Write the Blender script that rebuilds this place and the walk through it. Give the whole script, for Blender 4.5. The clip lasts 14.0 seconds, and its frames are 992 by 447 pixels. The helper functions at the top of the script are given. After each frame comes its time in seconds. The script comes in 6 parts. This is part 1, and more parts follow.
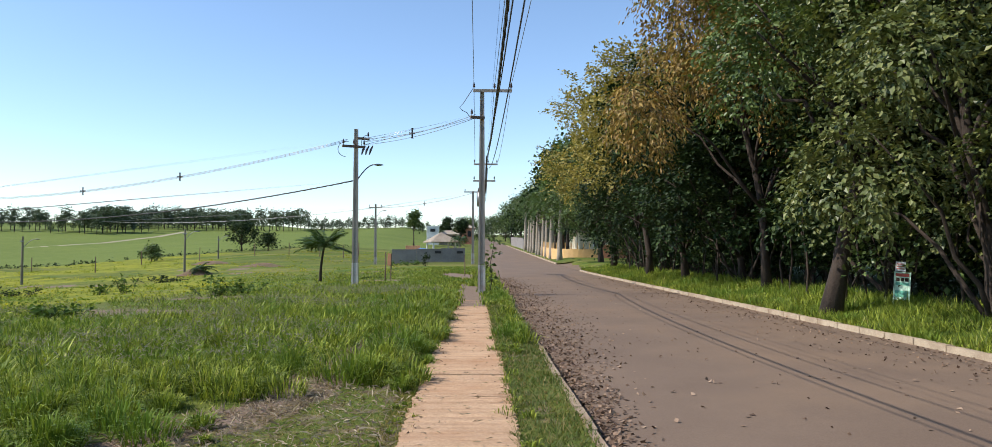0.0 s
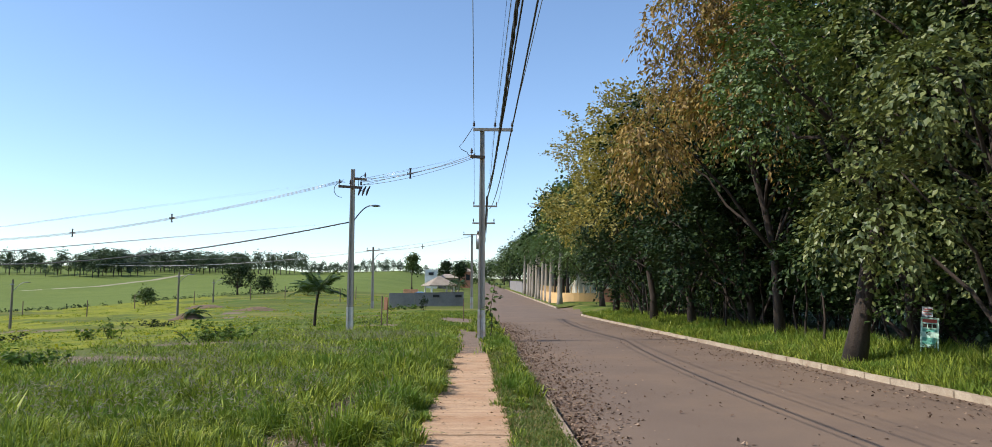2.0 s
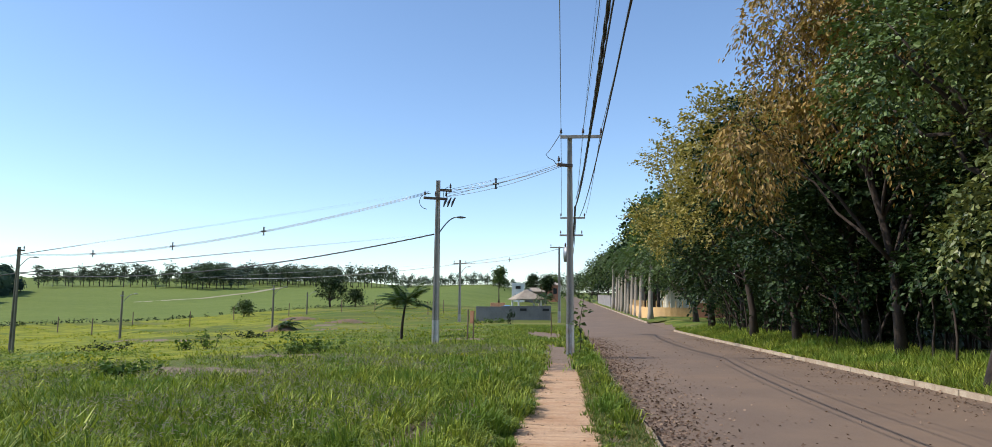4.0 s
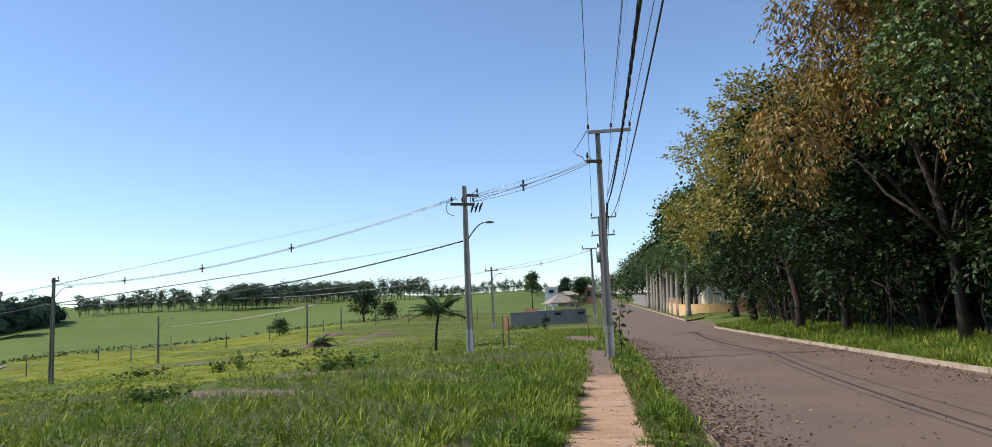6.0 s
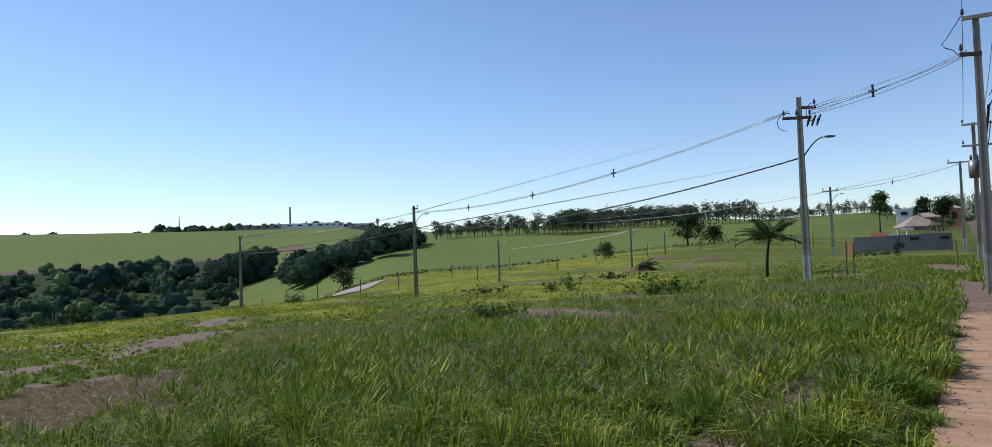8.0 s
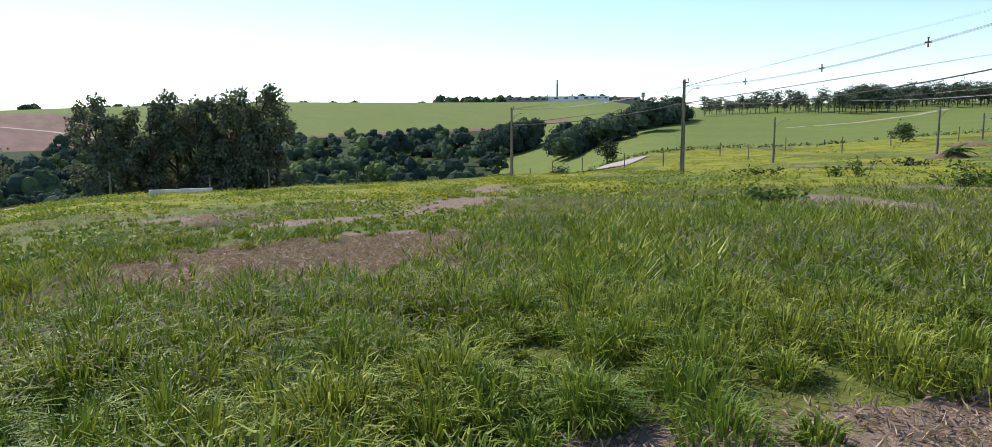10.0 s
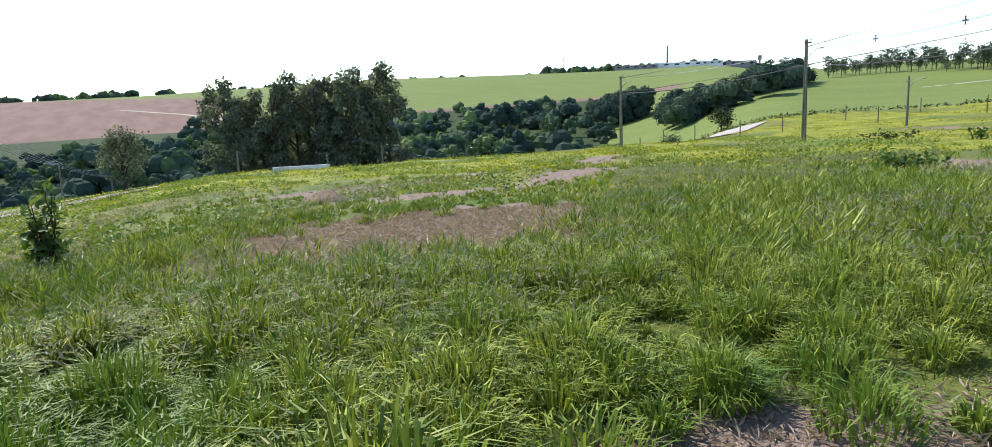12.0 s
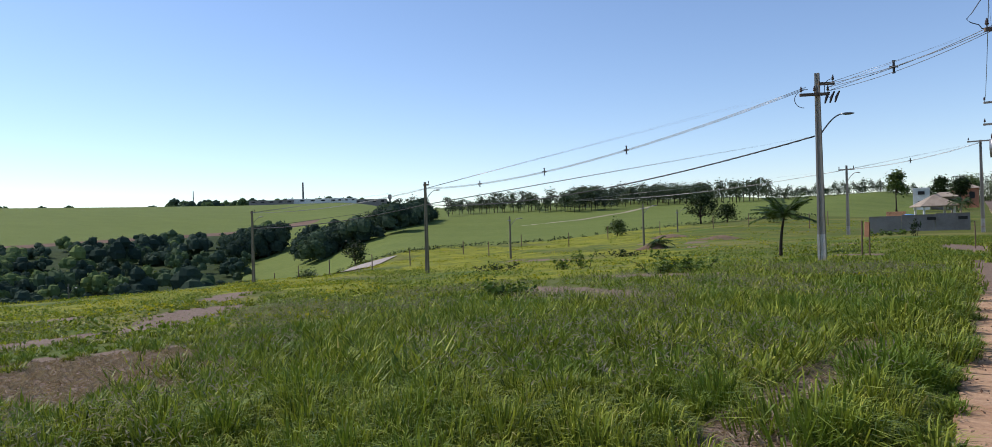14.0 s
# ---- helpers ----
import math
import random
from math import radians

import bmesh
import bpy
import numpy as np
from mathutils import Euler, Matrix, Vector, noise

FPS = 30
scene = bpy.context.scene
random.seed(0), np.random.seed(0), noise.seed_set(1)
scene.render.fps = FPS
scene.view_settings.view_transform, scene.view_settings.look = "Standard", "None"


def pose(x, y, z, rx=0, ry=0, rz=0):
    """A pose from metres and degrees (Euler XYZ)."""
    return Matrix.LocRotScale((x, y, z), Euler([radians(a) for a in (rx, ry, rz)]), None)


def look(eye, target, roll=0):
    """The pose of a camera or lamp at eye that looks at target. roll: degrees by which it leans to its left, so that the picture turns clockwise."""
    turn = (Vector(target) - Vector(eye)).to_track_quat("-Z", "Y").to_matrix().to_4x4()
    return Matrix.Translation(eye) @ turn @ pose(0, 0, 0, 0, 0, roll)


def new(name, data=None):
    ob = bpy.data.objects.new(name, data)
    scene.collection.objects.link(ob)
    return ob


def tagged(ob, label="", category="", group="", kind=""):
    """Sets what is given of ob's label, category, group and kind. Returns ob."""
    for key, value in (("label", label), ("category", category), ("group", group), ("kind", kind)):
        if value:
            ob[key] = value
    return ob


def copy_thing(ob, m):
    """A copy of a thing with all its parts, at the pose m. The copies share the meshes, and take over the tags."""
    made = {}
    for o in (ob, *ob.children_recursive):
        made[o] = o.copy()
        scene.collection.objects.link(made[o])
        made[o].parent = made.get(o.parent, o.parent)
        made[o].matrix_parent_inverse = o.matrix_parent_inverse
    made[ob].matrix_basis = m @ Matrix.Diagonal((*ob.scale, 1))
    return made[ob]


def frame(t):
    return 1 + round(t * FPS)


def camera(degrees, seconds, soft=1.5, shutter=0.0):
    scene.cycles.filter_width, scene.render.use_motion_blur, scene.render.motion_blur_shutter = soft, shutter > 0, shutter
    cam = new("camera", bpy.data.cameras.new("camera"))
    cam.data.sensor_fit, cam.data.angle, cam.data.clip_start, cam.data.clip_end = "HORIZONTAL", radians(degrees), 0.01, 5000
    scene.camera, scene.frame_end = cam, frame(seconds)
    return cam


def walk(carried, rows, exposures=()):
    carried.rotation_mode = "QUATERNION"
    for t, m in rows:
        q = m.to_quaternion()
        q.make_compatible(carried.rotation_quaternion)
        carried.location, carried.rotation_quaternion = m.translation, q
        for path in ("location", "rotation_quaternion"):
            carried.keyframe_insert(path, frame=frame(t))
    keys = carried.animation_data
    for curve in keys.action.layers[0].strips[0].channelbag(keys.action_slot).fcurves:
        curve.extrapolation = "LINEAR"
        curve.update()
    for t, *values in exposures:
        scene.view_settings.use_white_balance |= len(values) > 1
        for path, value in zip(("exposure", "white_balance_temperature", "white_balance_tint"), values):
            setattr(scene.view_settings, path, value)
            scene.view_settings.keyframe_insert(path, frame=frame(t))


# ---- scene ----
cam = camera(68.2, 14.0, soft=0.8)
PATH = [
    (0.0, pose(0.310, -0.000, 1.708, 92.05, -0.13, -1.49)),
    (0.5, pose(0.288, 0.232, 1.699, 93.30, 0.85, -0.01)),
    (1.0, pose(0.271, 0.476, 1.697, 93.40, 0.96, -0.94)),
    (1.5, pose(0.265, 0.742, 1.701, 94.00, 0.63, -2.33)),
    (2.0, pose(0.260, 1.029, 1.708, 95.46, -0.18, -1.61)),
    (2.5, pose(0.259, 1.293, 1.711, 95.61, 0.50, -0.63)),
    (3.0, pose(0.243, 1.572, 1.712, 95.45, 0.56, 0.94)),
    (3.5, pose(0.242, 1.808, 1.708, 95.30, 0.88, 3.68)),
    (3.7, pose(0.237, 1.899, 1.706, 96.47, -0.69, 5.01)),
    (5.8, pose(0.129, 2.856, 1.693, 96.58, 2.08, 7.97)),
    (6.0, pose(0.105, 2.944, 1.691, 97.03, 2.44, 7.79)),
    (6.5, pose(0.029, 3.143, 1.688, 95.26, 1.16, 12.06)),
    (7.0, pose(-0.005, 3.307, 1.689, 96.56, 0.89, 19.89)),
    (7.5, pose(-0.047, 3.410, 1.693, 94.64, 1.87, 27.63)),
    (8.0, pose(-0.102, 3.454, 1.698, 92.11, 2.03, 32.60)),
    (8.5, pose(-0.168, 3.480, 1.702, 89.08, 1.28, 36.76)),
    (9.0, pose(-0.218, 3.481, 1.701, 86.93, 0.94, 42.51)),
    (9.2, pose(-0.237, 3.475, 1.701, 86.11, 0.79, 44.51)),
    (11.3, pose(-0.440, 3.331, 1.697, 79.04, 1.67, 63.29)),
    (11.5, pose(-0.445, 3.334, 1.698, 78.94, 2.05, 63.73)),
    (12.0, pose(-0.422, 3.371, 1.698, 80.72, 2.04, 61.18)),
    (12.5, pose(-0.375, 3.424, 1.698, 83.76, 2.03, 55.68)),
    (13.0, pose(-0.304, 3.497, 1.699, 86.08, 2.25, 48.15)),
    (13.5, pose(-0.237, 3.595, 1.700, 88.33, 1.57, 40.29)),
    (14.0, pose(-0.185, 3.692, 1.704, 90.31, 1.60, 33.54)),
]
EXPOSURES = [(0.0, 0.36, 6500, 10), (3.0, 0.28, 6350, 10), (6.5, 0.0, 6200, 12), (7.5, -0.27, 6000, 13), (9.2, -0.12, 6400, 16), (11.3, 1.12, 6300, 13), (12.0, 0.8, 6200, 13), (12.5, 0.15, 6350, 13), (13.0, -0.05, 6350, 14), (14.0, -0.15, 6350, 16)]
walk(cam, PATH, EXPOSURES)

# ---------------------------------------------------------------- world and sun
SUN_FROM = Vector((-0.99, -0.15, 1.0)).normalized()
world = bpy.data.worlds.new("sky")
scene.world = world
world.use_nodes = True
wn = world.node_tree
sky = wn.nodes.new("ShaderNodeTexSky")
sky.sky_type, sky.sun_disc = "NISHITA", False
sky.sun_elevation = math.asin(SUN_FROM.z)
sky.sun_rotation = math.atan2(SUN_FROM.x, SUN_FROM.y)
sky.altitude, sky.air_density, sky.dust_density, sky.ozone_density = 500, 1.0, 0.1, 3.0
wn.links.new(sky.outputs[0], wn.nodes["Background"].inputs[0])
wn.nodes["Background"].inputs[1].default_value = 0.165

sun_data = bpy.data.lights.new("sun", "SUN")
sun_data.energy, sun_data.angle, sun_data.color = 4.5, radians(0.53), (1.0, 0.94, 0.85)
sun = new("sun", sun_data)
sun.matrix_world = look(SUN_FROM * 60, (0, 0, 0))


# ---------------------------------------------------------------- material tools
def nodes_of(name):
    m = bpy.data.materials.new(name)
    m.use_nodes = True
    t = m.node_tree
    return m, t, t.nodes["Principled BSDF"], t.nodes["Material Output"]


def ramp(t, fac, stops):
    r = t.nodes.new("ShaderNodeValToRGB")
    while len(r.color_ramp.elements) < len(stops):
        r.color_ramp.elements.new(0.5)
    for e, (p, c) in zip(r.color_ramp.elements, stops):
        e.position, e.color = p, (*c, 1)
    t.links.new(fac, r.inputs[0])
    return r.outputs[0]


def noise_tex(t, scale, detail=5, stretch=None, rough=0.6):
    n = t.nodes.new("ShaderNodeTexNoise")
    n.inputs["Scale"].default_value, n.inputs["Detail"].default_value = scale, detail
    n.inputs["Roughness"].default_value = rough
    geo = t.nodes.new("ShaderNodeNewGeometry")
    src = geo.outputs["Position"]
    if stretch:
        mp = t.nodes.new("ShaderNodeMapping")
        mp.inputs["Scale"].default_value = stretch
        t.links.new(src, mp.inputs[0])
        src = mp.outputs[0]
    t.links.new(src, n.inputs["Vector"])
    return n.outputs[0]


def mixed(t, fac, a, b, blend="MIX"):
    m = t.nodes.new("ShaderNodeMix")
    m.data_type, m.blend_type = "RGBA", blend
    for sock, v in ((m.inputs[0], fac), (m.inputs[6], a), (m.inputs[7], b)):
        if isinstance(v, (int, float)):
            sock.default_value = v
        elif isinstance(v, tuple):
            sock.default_value = (*v, 1)
        else:
            t.links.new(v, sock)
    return m.outputs[2]


def bump(t, bsdf, height, strength, distance):
    b = t.nodes.new("ShaderNodeBump")
    b.inputs["Strength"].default_value, b.inputs["Distance"].default_value = strength, distance
    t.links.new(height, b.inputs["Height"])
    t.links.new(b.outputs[0], bsdf.inputs["Normal"])


def surface(name, dark, light, scale, fine, rough=0.8, bump_size=0.01, metal=0.0, stain=None, stain_scale=0.7, stretch=None):
    """A worn solid surface: two scales of colour variation, fine relief, optional stains."""
    m, t, b, _ = nodes_of(name)
    c = ramp(t, noise_tex(t, scale, 6, stretch), [(0.3, dark), (0.7, light)])
    c = mixed(t, 0.35, c, ramp(t, noise_tex(t, fine, 3), [(0.3, tuple(v * 0.6 for v in dark)), (0.7, tuple(min(1, v * 1.25) for v in light))]))
    if stain:
        c = mixed(t, ramp(t, noise_tex(t, stain_scale, 7), [(0.48, (0, 0, 0)), (0.72, (0.8, 0.8, 0.8))]), c, stain)
    t.links.new(c, b.inputs["Base Color"])
    b.inputs["Roughness"].default_value, b.inputs["Metallic"].default_value = rough, metal
    if bump_size:
        bump(t, b, noise_tex(t, fine, 4), 0.6, bump_size)
    return m


def foliage(name, stops, translucent=0.35, rough=0.5, patch=0.15, patch_col=None, tone=False, gloss=0.3):
    """Leaves or blades: each island takes its own shade; light passes through."""
    m, t, b, out = nodes_of(name)
    geo = t.nodes.new("ShaderNodeNewGeometry")
    c = ramp(t, geo.outputs["Random Per Island"], stops)
    if tone:
        at = t.nodes.new("ShaderNodeAttribute")
        at.attribute_name = "tone"
        c = mixed(t, 1.0, c, ramp(t, at.outputs["Fac"], [(0, (0.55, 0.62, 0.75)), (0.6, (1.0, 1.05, 1.1)), (0.8, (1.4, 1.45, 1.0)), (1, (2.3, 2.15, 1.2))]), "MULTIPLY")
    if patch_col:
        c = mixed(t, ramp(t, noise_tex(t, patch, 4), [(0.45, (0, 0, 0)), (0.62, (0.85, 0.85, 0.85))]), c, patch_col)
    t.links.new(c, b.inputs["Base Color"])
    b.inputs["Roughness"].default_value = rough
    b.inputs["Specular IOR Level"].default_value = gloss
    tr = t.nodes.new("ShaderNodeBsdfTranslucent")
    t.links.new(mixed(t, 1.0, c, (1.0, 1.0, 0.55), "MULTIPLY"), tr.inputs[0])
    mx = t.nodes.new("ShaderNodeMixShader")
    mx.inputs[0].default_value = translucent
    t.links.new(b.outputs[0], mx.inputs[1])
    t.links.new(tr.outputs[0], mx.inputs[2])
    t.links.new(mx.outputs[0], out.inputs[0])
    return m


# ---------------------------------------------------------------- mesh tools
def sheet(name, verts, faces, mat, smooth=False):
    """A mesh from an array of corners and an array of faces with equally many corners."""
    verts, faces = np.asarray(verts, np.float32), np.asarray(faces, np.int32)
    me = bpy.data.meshes.new(name)
    k = faces.shape[1]
    me.vertices.add(len(verts))
    me.vertices.foreach_set("co", verts.ravel())
    me.loops.add(faces.size)
    me.loops.foreach_set("vertex_index", faces.ravel())
    me.polygons.add(len(faces))
    me.polygons.foreach_set("loop_start", np.arange(0, faces.size, k, dtype=np.int32))
    me.polygons.foreach_set("loop_total", np.full(len(faces), k, np.int32))
    me.polygons.foreach_set("use_smooth", np.full(len(faces), smooth))
    me.materials.append(mat)
    me.update(calc_edges=True)
    me.validate()
    return me


def joined(pieces):
    """Corners and faces of several pieces as one."""
    vs, fs, n = [], [], 0
    for v, f in pieces:
        vs.append(np.asarray(v, float))
        fs.append(np.asarray(f, int) + n)
        n += len(v)
    return np.concatenate(vs), np.concatenate(fs)


def tube(points, radii, n=8):
    """A round bar along points with its own radius at each, as quads."""
    p = np.asarray(points, float)
    r = np.broadcast_to(np.asarray(radii, float), (len(p),))
    d = np.gradient(p, axis=0)
    d /= np.linalg.norm(d, axis=1)[:, None] + 1e-9
    ref = np.where(np.abs(d[:, 2:3]) > 0.95, [[0, 1.0, 0]], [[0, 0, 1.0]])
    a = np.cross(d, ref)
    a /= np.linalg.norm(a, axis=1)[:, None]
    for i in range(1, len(a)):
        if a[i] @ a[i - 1] < 0:
            a[i] = -a[i]
    b = np.cross(d, a)
    th = np.linspace(0, 2 * np.pi, n, endpoint=False)
    v = p[:, None] + r[:, None, None] * (np.cos(th)[None, :, None] * a[:, None] + np.sin(th)[None, :, None] * b[:, None])
    f = []
    for i in range(len(p) - 1):
        for j in range(n):
            k = (j + 1) % n
            f.append((i * n + j, i * n + k, (i + 1) * n + k, (i + 1) * n + j))
    v = np.concatenate([v.reshape(-1, 3), p[:1], p[-1:]])
    e0, e1, last = len(v) - 2, len(v) - 1, (len(p) - 1) * n
    for j in range(0, n, 2):
        f.append((e0, (j + 2) % n, j + 1, j))
        f.append((e1, last + j, last + j + 1, last + (j + 2) % n))
    return v, f


def block(x0, x1, y0, y1, z0, z1, taper=1.0, chamfer=0.0):
    """A box, narrowed to its top by taper, with cut upright edges."""
    cx, cy, hx, hy = (x0 + x1) / 2, (y0 + y1) / 2, (x1 - x0) / 2, (y1 - y0) / 2
    c = min(chamfer, hx * 0.9, hy * 0.9)
    ring = [(-hx + c, -hy), (hx - c, -hy), (hx, -hy + c), (hx, hy - c), (hx - c, hy), (-hx + c, hy), (-hx, hy - c), (-hx, -hy + c)]
    v = [(cx + x * s, cy + y * s, z) for z, s in ((z0, 1), (z1, taper)) for x, y in ring]
    f = [(i, (i + 1) % 8, 8 + (i + 1) % 8, 8 + i) for i in range(8)]
    for b in (0, 8):
        q = [(0, 1, 2, 3), (0, 3, 4, 7), (4, 5, 6, 7)]
        f += [tuple(b + i for i in (s if b else s[::-1])) for s in q]
    return v, f


def part(name, piece, mat, parent, label="", smooth=False):
    ob = new(name, sheet(name, *piece, mat, smooth))
    ob.parent = parent
    if label:
        tagged(ob, label)
    return ob


def thing(name, at, label, category, group="", kind=""):
    ob = new(name)
    ob.empty_display_size = 0.1
    ob.matrix_world = Matrix.Translation(at)
    return tagged(ob, label, category, group, kind)


def solid(name, piece, mat, label, category, group="", kind="", smooth=False):
    return tagged(new(name, sheet(name, *piece, mat, smooth)), label, category, group, kind)


# ---------------------------------------------------------------- the lie of the land
def sp(v, w):
    return w * np.logaddexp(0, np.asarray(v, float) / w)


def sstep(v, a, b):
    s = np.clip((np.asarray(v, float) - a) / (b - a), 0, 1)
    return s * s * (3 - 2 * s)


def road_z(y):
    return 0.0205 * sp(np.asarray(y, float) - 65, 8)


def wander(x, y, s, seed=0.0):
    """A cheap smooth unevenness, about -1 to 1."""
    x, y = np.asarray(x, float) / s + seed, np.asarray(y, float) / s - seed
    return (np.sin(x * 1.7 + 1.3 * np.sin(y * 1.1)) + np.sin(y * 1.9 + 1.7 * np.sin(x * 0.8 + 1)) + np.sin((x + y) * 2.9) * 0.5) / 2.5


def ground_z(x, y):
    x, y = np.asarray(x, float), np.asarray(y, float)
    dist = np.hypot(x, y - 3)
    az = np.degrees(np.arctan2(-x, y - 3))
    left = np.minimum(sp(-x - 6, 3), 90)
    z = -0.062 * left + 0.043 * sp(np.minimum(y, 320) - 60, 8) * sstep(left, 0, 25)
    z = z + 6.0 * np.exp(-(((x + 150) / 110) ** 2 + ((y - 290) / 110) ** 2))
    z = z - 12 * sstep(az, 40, 54) * sstep(dist, 82, 150) - 0.022 * np.minimum(dist, 80) * sstep(az, 80, 96)
    z = z + (34 + 10 * sstep(az, 40, 54)) * sstep(dist, 160, 1020) * sstep(az, 34, 46) - 5 * sstep(dist, 300, 900) * sstep(az, 84, 104)
    z = z + 13 * sstep(dist, 305, 560) * sstep(az, 43, 34) * (0.5 + 0.5 * sstep(az, 8, 16))
    z = z + 1.5 * np.exp(-(((x + 83) / 17) ** 2 + ((y - 95) / 17) ** 2))
    z = z + 0.16 * wander(x, y, 5) * sstep(left, 4, 20) * sstep(dist, 300, 60)
    bank = road_z(y) + 0.34 * sstep(x, 8.8, 11.5)
    near = sstep(left, 0.05, 6)
    return np.where(x > -7, (1 - near) * bank + near * (z + road_z(y) * (1 - sstep(-x, 4, 30))), z + road_z(y) * (1 - sstep(-x, 4, 30)))


def spot(az, dist):
    """A place on the land by its bearing (degrees to the left of the road) and its distance."""
    x, y = -dist * math.sin(radians(az)), 3 + dist * math.cos(radians(az))
    return x, y, float(ground_z(x, y))


# ---------------------------------------------------------------- materials
def ground_material():
    m, t, b, _ = nodes_of("land")

    def attr(name):
        a = t.nodes.new("ShaderNodeAttribute")
        a.attribute_name = name
        return a.outputs["Fac"]

    grass = ramp(t, noise_tex(t, 1.3, 8), [(0.3, (0.035, 0.065, 0.012)), (0.55, (0.075, 0.13, 0.02)), (0.75, (0.13, 0.16, 0.04))])
    grass = mixed(t, 0.5, grass, ramp(t, noise_tex(t, 14, 5), [(0.3, (0.03, 0.055, 0.01)), (0.7, (0.14, 0.2, 0.04))]))
    grass = mixed(t, ramp(t, noise_tex(t, 0.09, 5), [(0.5, (0, 0, 0)), (0.66, (0.6, 0.6, 0.6))]), grass, (0.17, 0.16, 0.06))
    grass = mixed(t, ramp(t, noise_tex(t, 0.22, 6, (0.7, 1.6, 1)), [(0.42, (0, 0, 0)), (0.6, (0.75, 0.75, 0.75))]), grass, ramp(t, noise_tex(t, 3, 6), [(0.3, (0.09, 0.105, 0.016)), (0.7, (0.24, 0.235, 0.04))]))
    grass = mixed(t, ramp(t, noise_tex(t, 1.0, 5, (0.025, 0.13, 1)), [(0.42, (0, 0, 0)), (0.58, (0.7, 0.7, 0.7))]), grass, ramp(t, noise_tex(t, 2.2, 6), [(0.3, (0.055, 0.075, 0.016)), (0.7, (0.12, 0.125, 0.035))]))
    grass = mixed(t, ramp(t, noise_tex(t, 1.0, 4, (0.04, 0.22, 1.5)), [(0.54, (0, 0, 0)), (0.64, (0.6, 0.6, 0.6))]), grass, (0.22, 0.2, 0.06))
    yellow = ramp(t, noise_tex(t, 0.35, 8, (1, 1.6, 1)), [(0.32, (0.055, 0.095, 0.013)), (0.48, (0.19, 0.2, 0.018)), (0.7, (0.36, 0.32, 0.028))])
    yellow = mixed(t, 0.4, yellow, ramp(t, noise_tex(t, 5, 5), [(0.3, (0.05, 0.09, 0.012)), (0.7, (0.3, 0.3, 0.05))]))
    soil = ramp(t, noise_tex(t, 3, 8), [(0.3, (0.14, 0.1, 0.075)), (0.7, (0.25, 0.188, 0.145))])
    soil = mixed(t, 0.5, soil, ramp(t, noise_tex(t, 45, 4), [(0.35, (0.11, 0.072, 0.05)), (0.68, (0.35, 0.265, 0.2))]))
    cane = ramp(t, noise_tex(t, 0.03, 8, (1, 3, 1)), [(0.3, (0.11, 0.15, 0.032)), (0.7, (0.155, 0.195, 0.045))])
    cane = mixed(t, 0.45, cane, ramp(t, noise_tex(t, 0.9, 6, (0.5, 2.5, 1)), [(0.3, (0.075, 0.11, 0.022)), (0.7, (0.19, 0.22, 0.06))]))
    brown = ramp(t, noise_tex(t, 0.02, 7, (1, 5, 1)), [(0.3, (0.14, 0.085, 0.06)), (0.7, (0.2, 0.13, 0.095))])
    # Floor beneath the trees: near-black green, with the crowns' shade painted in.
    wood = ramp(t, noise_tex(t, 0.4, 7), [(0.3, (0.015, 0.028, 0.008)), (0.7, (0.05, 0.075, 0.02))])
    c = grass
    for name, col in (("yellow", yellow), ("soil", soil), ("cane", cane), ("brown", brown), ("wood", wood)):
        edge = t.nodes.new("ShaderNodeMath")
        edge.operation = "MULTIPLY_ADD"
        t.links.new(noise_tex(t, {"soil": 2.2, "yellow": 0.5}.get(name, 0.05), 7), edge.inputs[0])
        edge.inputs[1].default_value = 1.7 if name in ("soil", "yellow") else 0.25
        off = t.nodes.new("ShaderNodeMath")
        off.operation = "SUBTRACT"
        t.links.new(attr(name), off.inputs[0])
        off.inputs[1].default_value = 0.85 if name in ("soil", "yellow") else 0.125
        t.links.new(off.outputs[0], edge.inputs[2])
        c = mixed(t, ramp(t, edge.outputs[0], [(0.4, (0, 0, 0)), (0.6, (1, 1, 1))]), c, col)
    t.links.new(c, b.inputs["Base Color"])
    b.inputs["Roughness"].default_value = 0.95
    b.inputs["Specular IOR Level"].default_value = 0.1
    bump(t, b, noise_tex(t, 9, 6), 0.8, 0.06)
    return m


LAND = ground_material()
ASPHALT = surface("asphalt", (0.14, 0.092, 0.061), (0.19, 0.129, 0.087), 0.5, 60, 0.85, 0.006, stain=(0.205, 0.132, 0.08), stain_scale=0.25)


def cracked_concrete():
    """Reddish concrete with uneven cross ridges, dark cracks and trodden soil."""
    m, t, b, _ = nodes_of("path_concrete")
    c = ramp(t, noise_tex(t, 1.2, 6, (0.5, 7, 1)), [(0.3, (0.33, 0.19, 0.1)), (0.65, (0.56, 0.36, 0.21))])
    c = mixed(t, 0.3, c, ramp(t, noise_tex(t, 34, 4), [(0.3, (0.25, 0.14, 0.075)), (0.7, (0.68, 0.48, 0.32))]))
    c = mixed(t, ramp(t, noise_tex(t, 0.7, 7), [(0.5, (0, 0, 0)), (0.7, (0.7, 0.7, 0.7))]), c, (0.36, 0.185, 0.09))
    crack = noise_tex(t, 1.0, 7, (0.55, 8, 1), 0.7)
    c = mixed(t, ramp(t, crack, [(0.62, (0, 0, 0)), (0.69, (0.8, 0.8, 0.8))]), c, (0.17, 0.09, 0.045))
    t.links.new(c, b.inputs["Base Color"])
    b.inputs["Roughness"].default_value = 0.92
    bump(t, b, noise_tex(t, 1.2, 8, (0.5, 9, 1), 0.75), 0.9, 0.03)
    return m


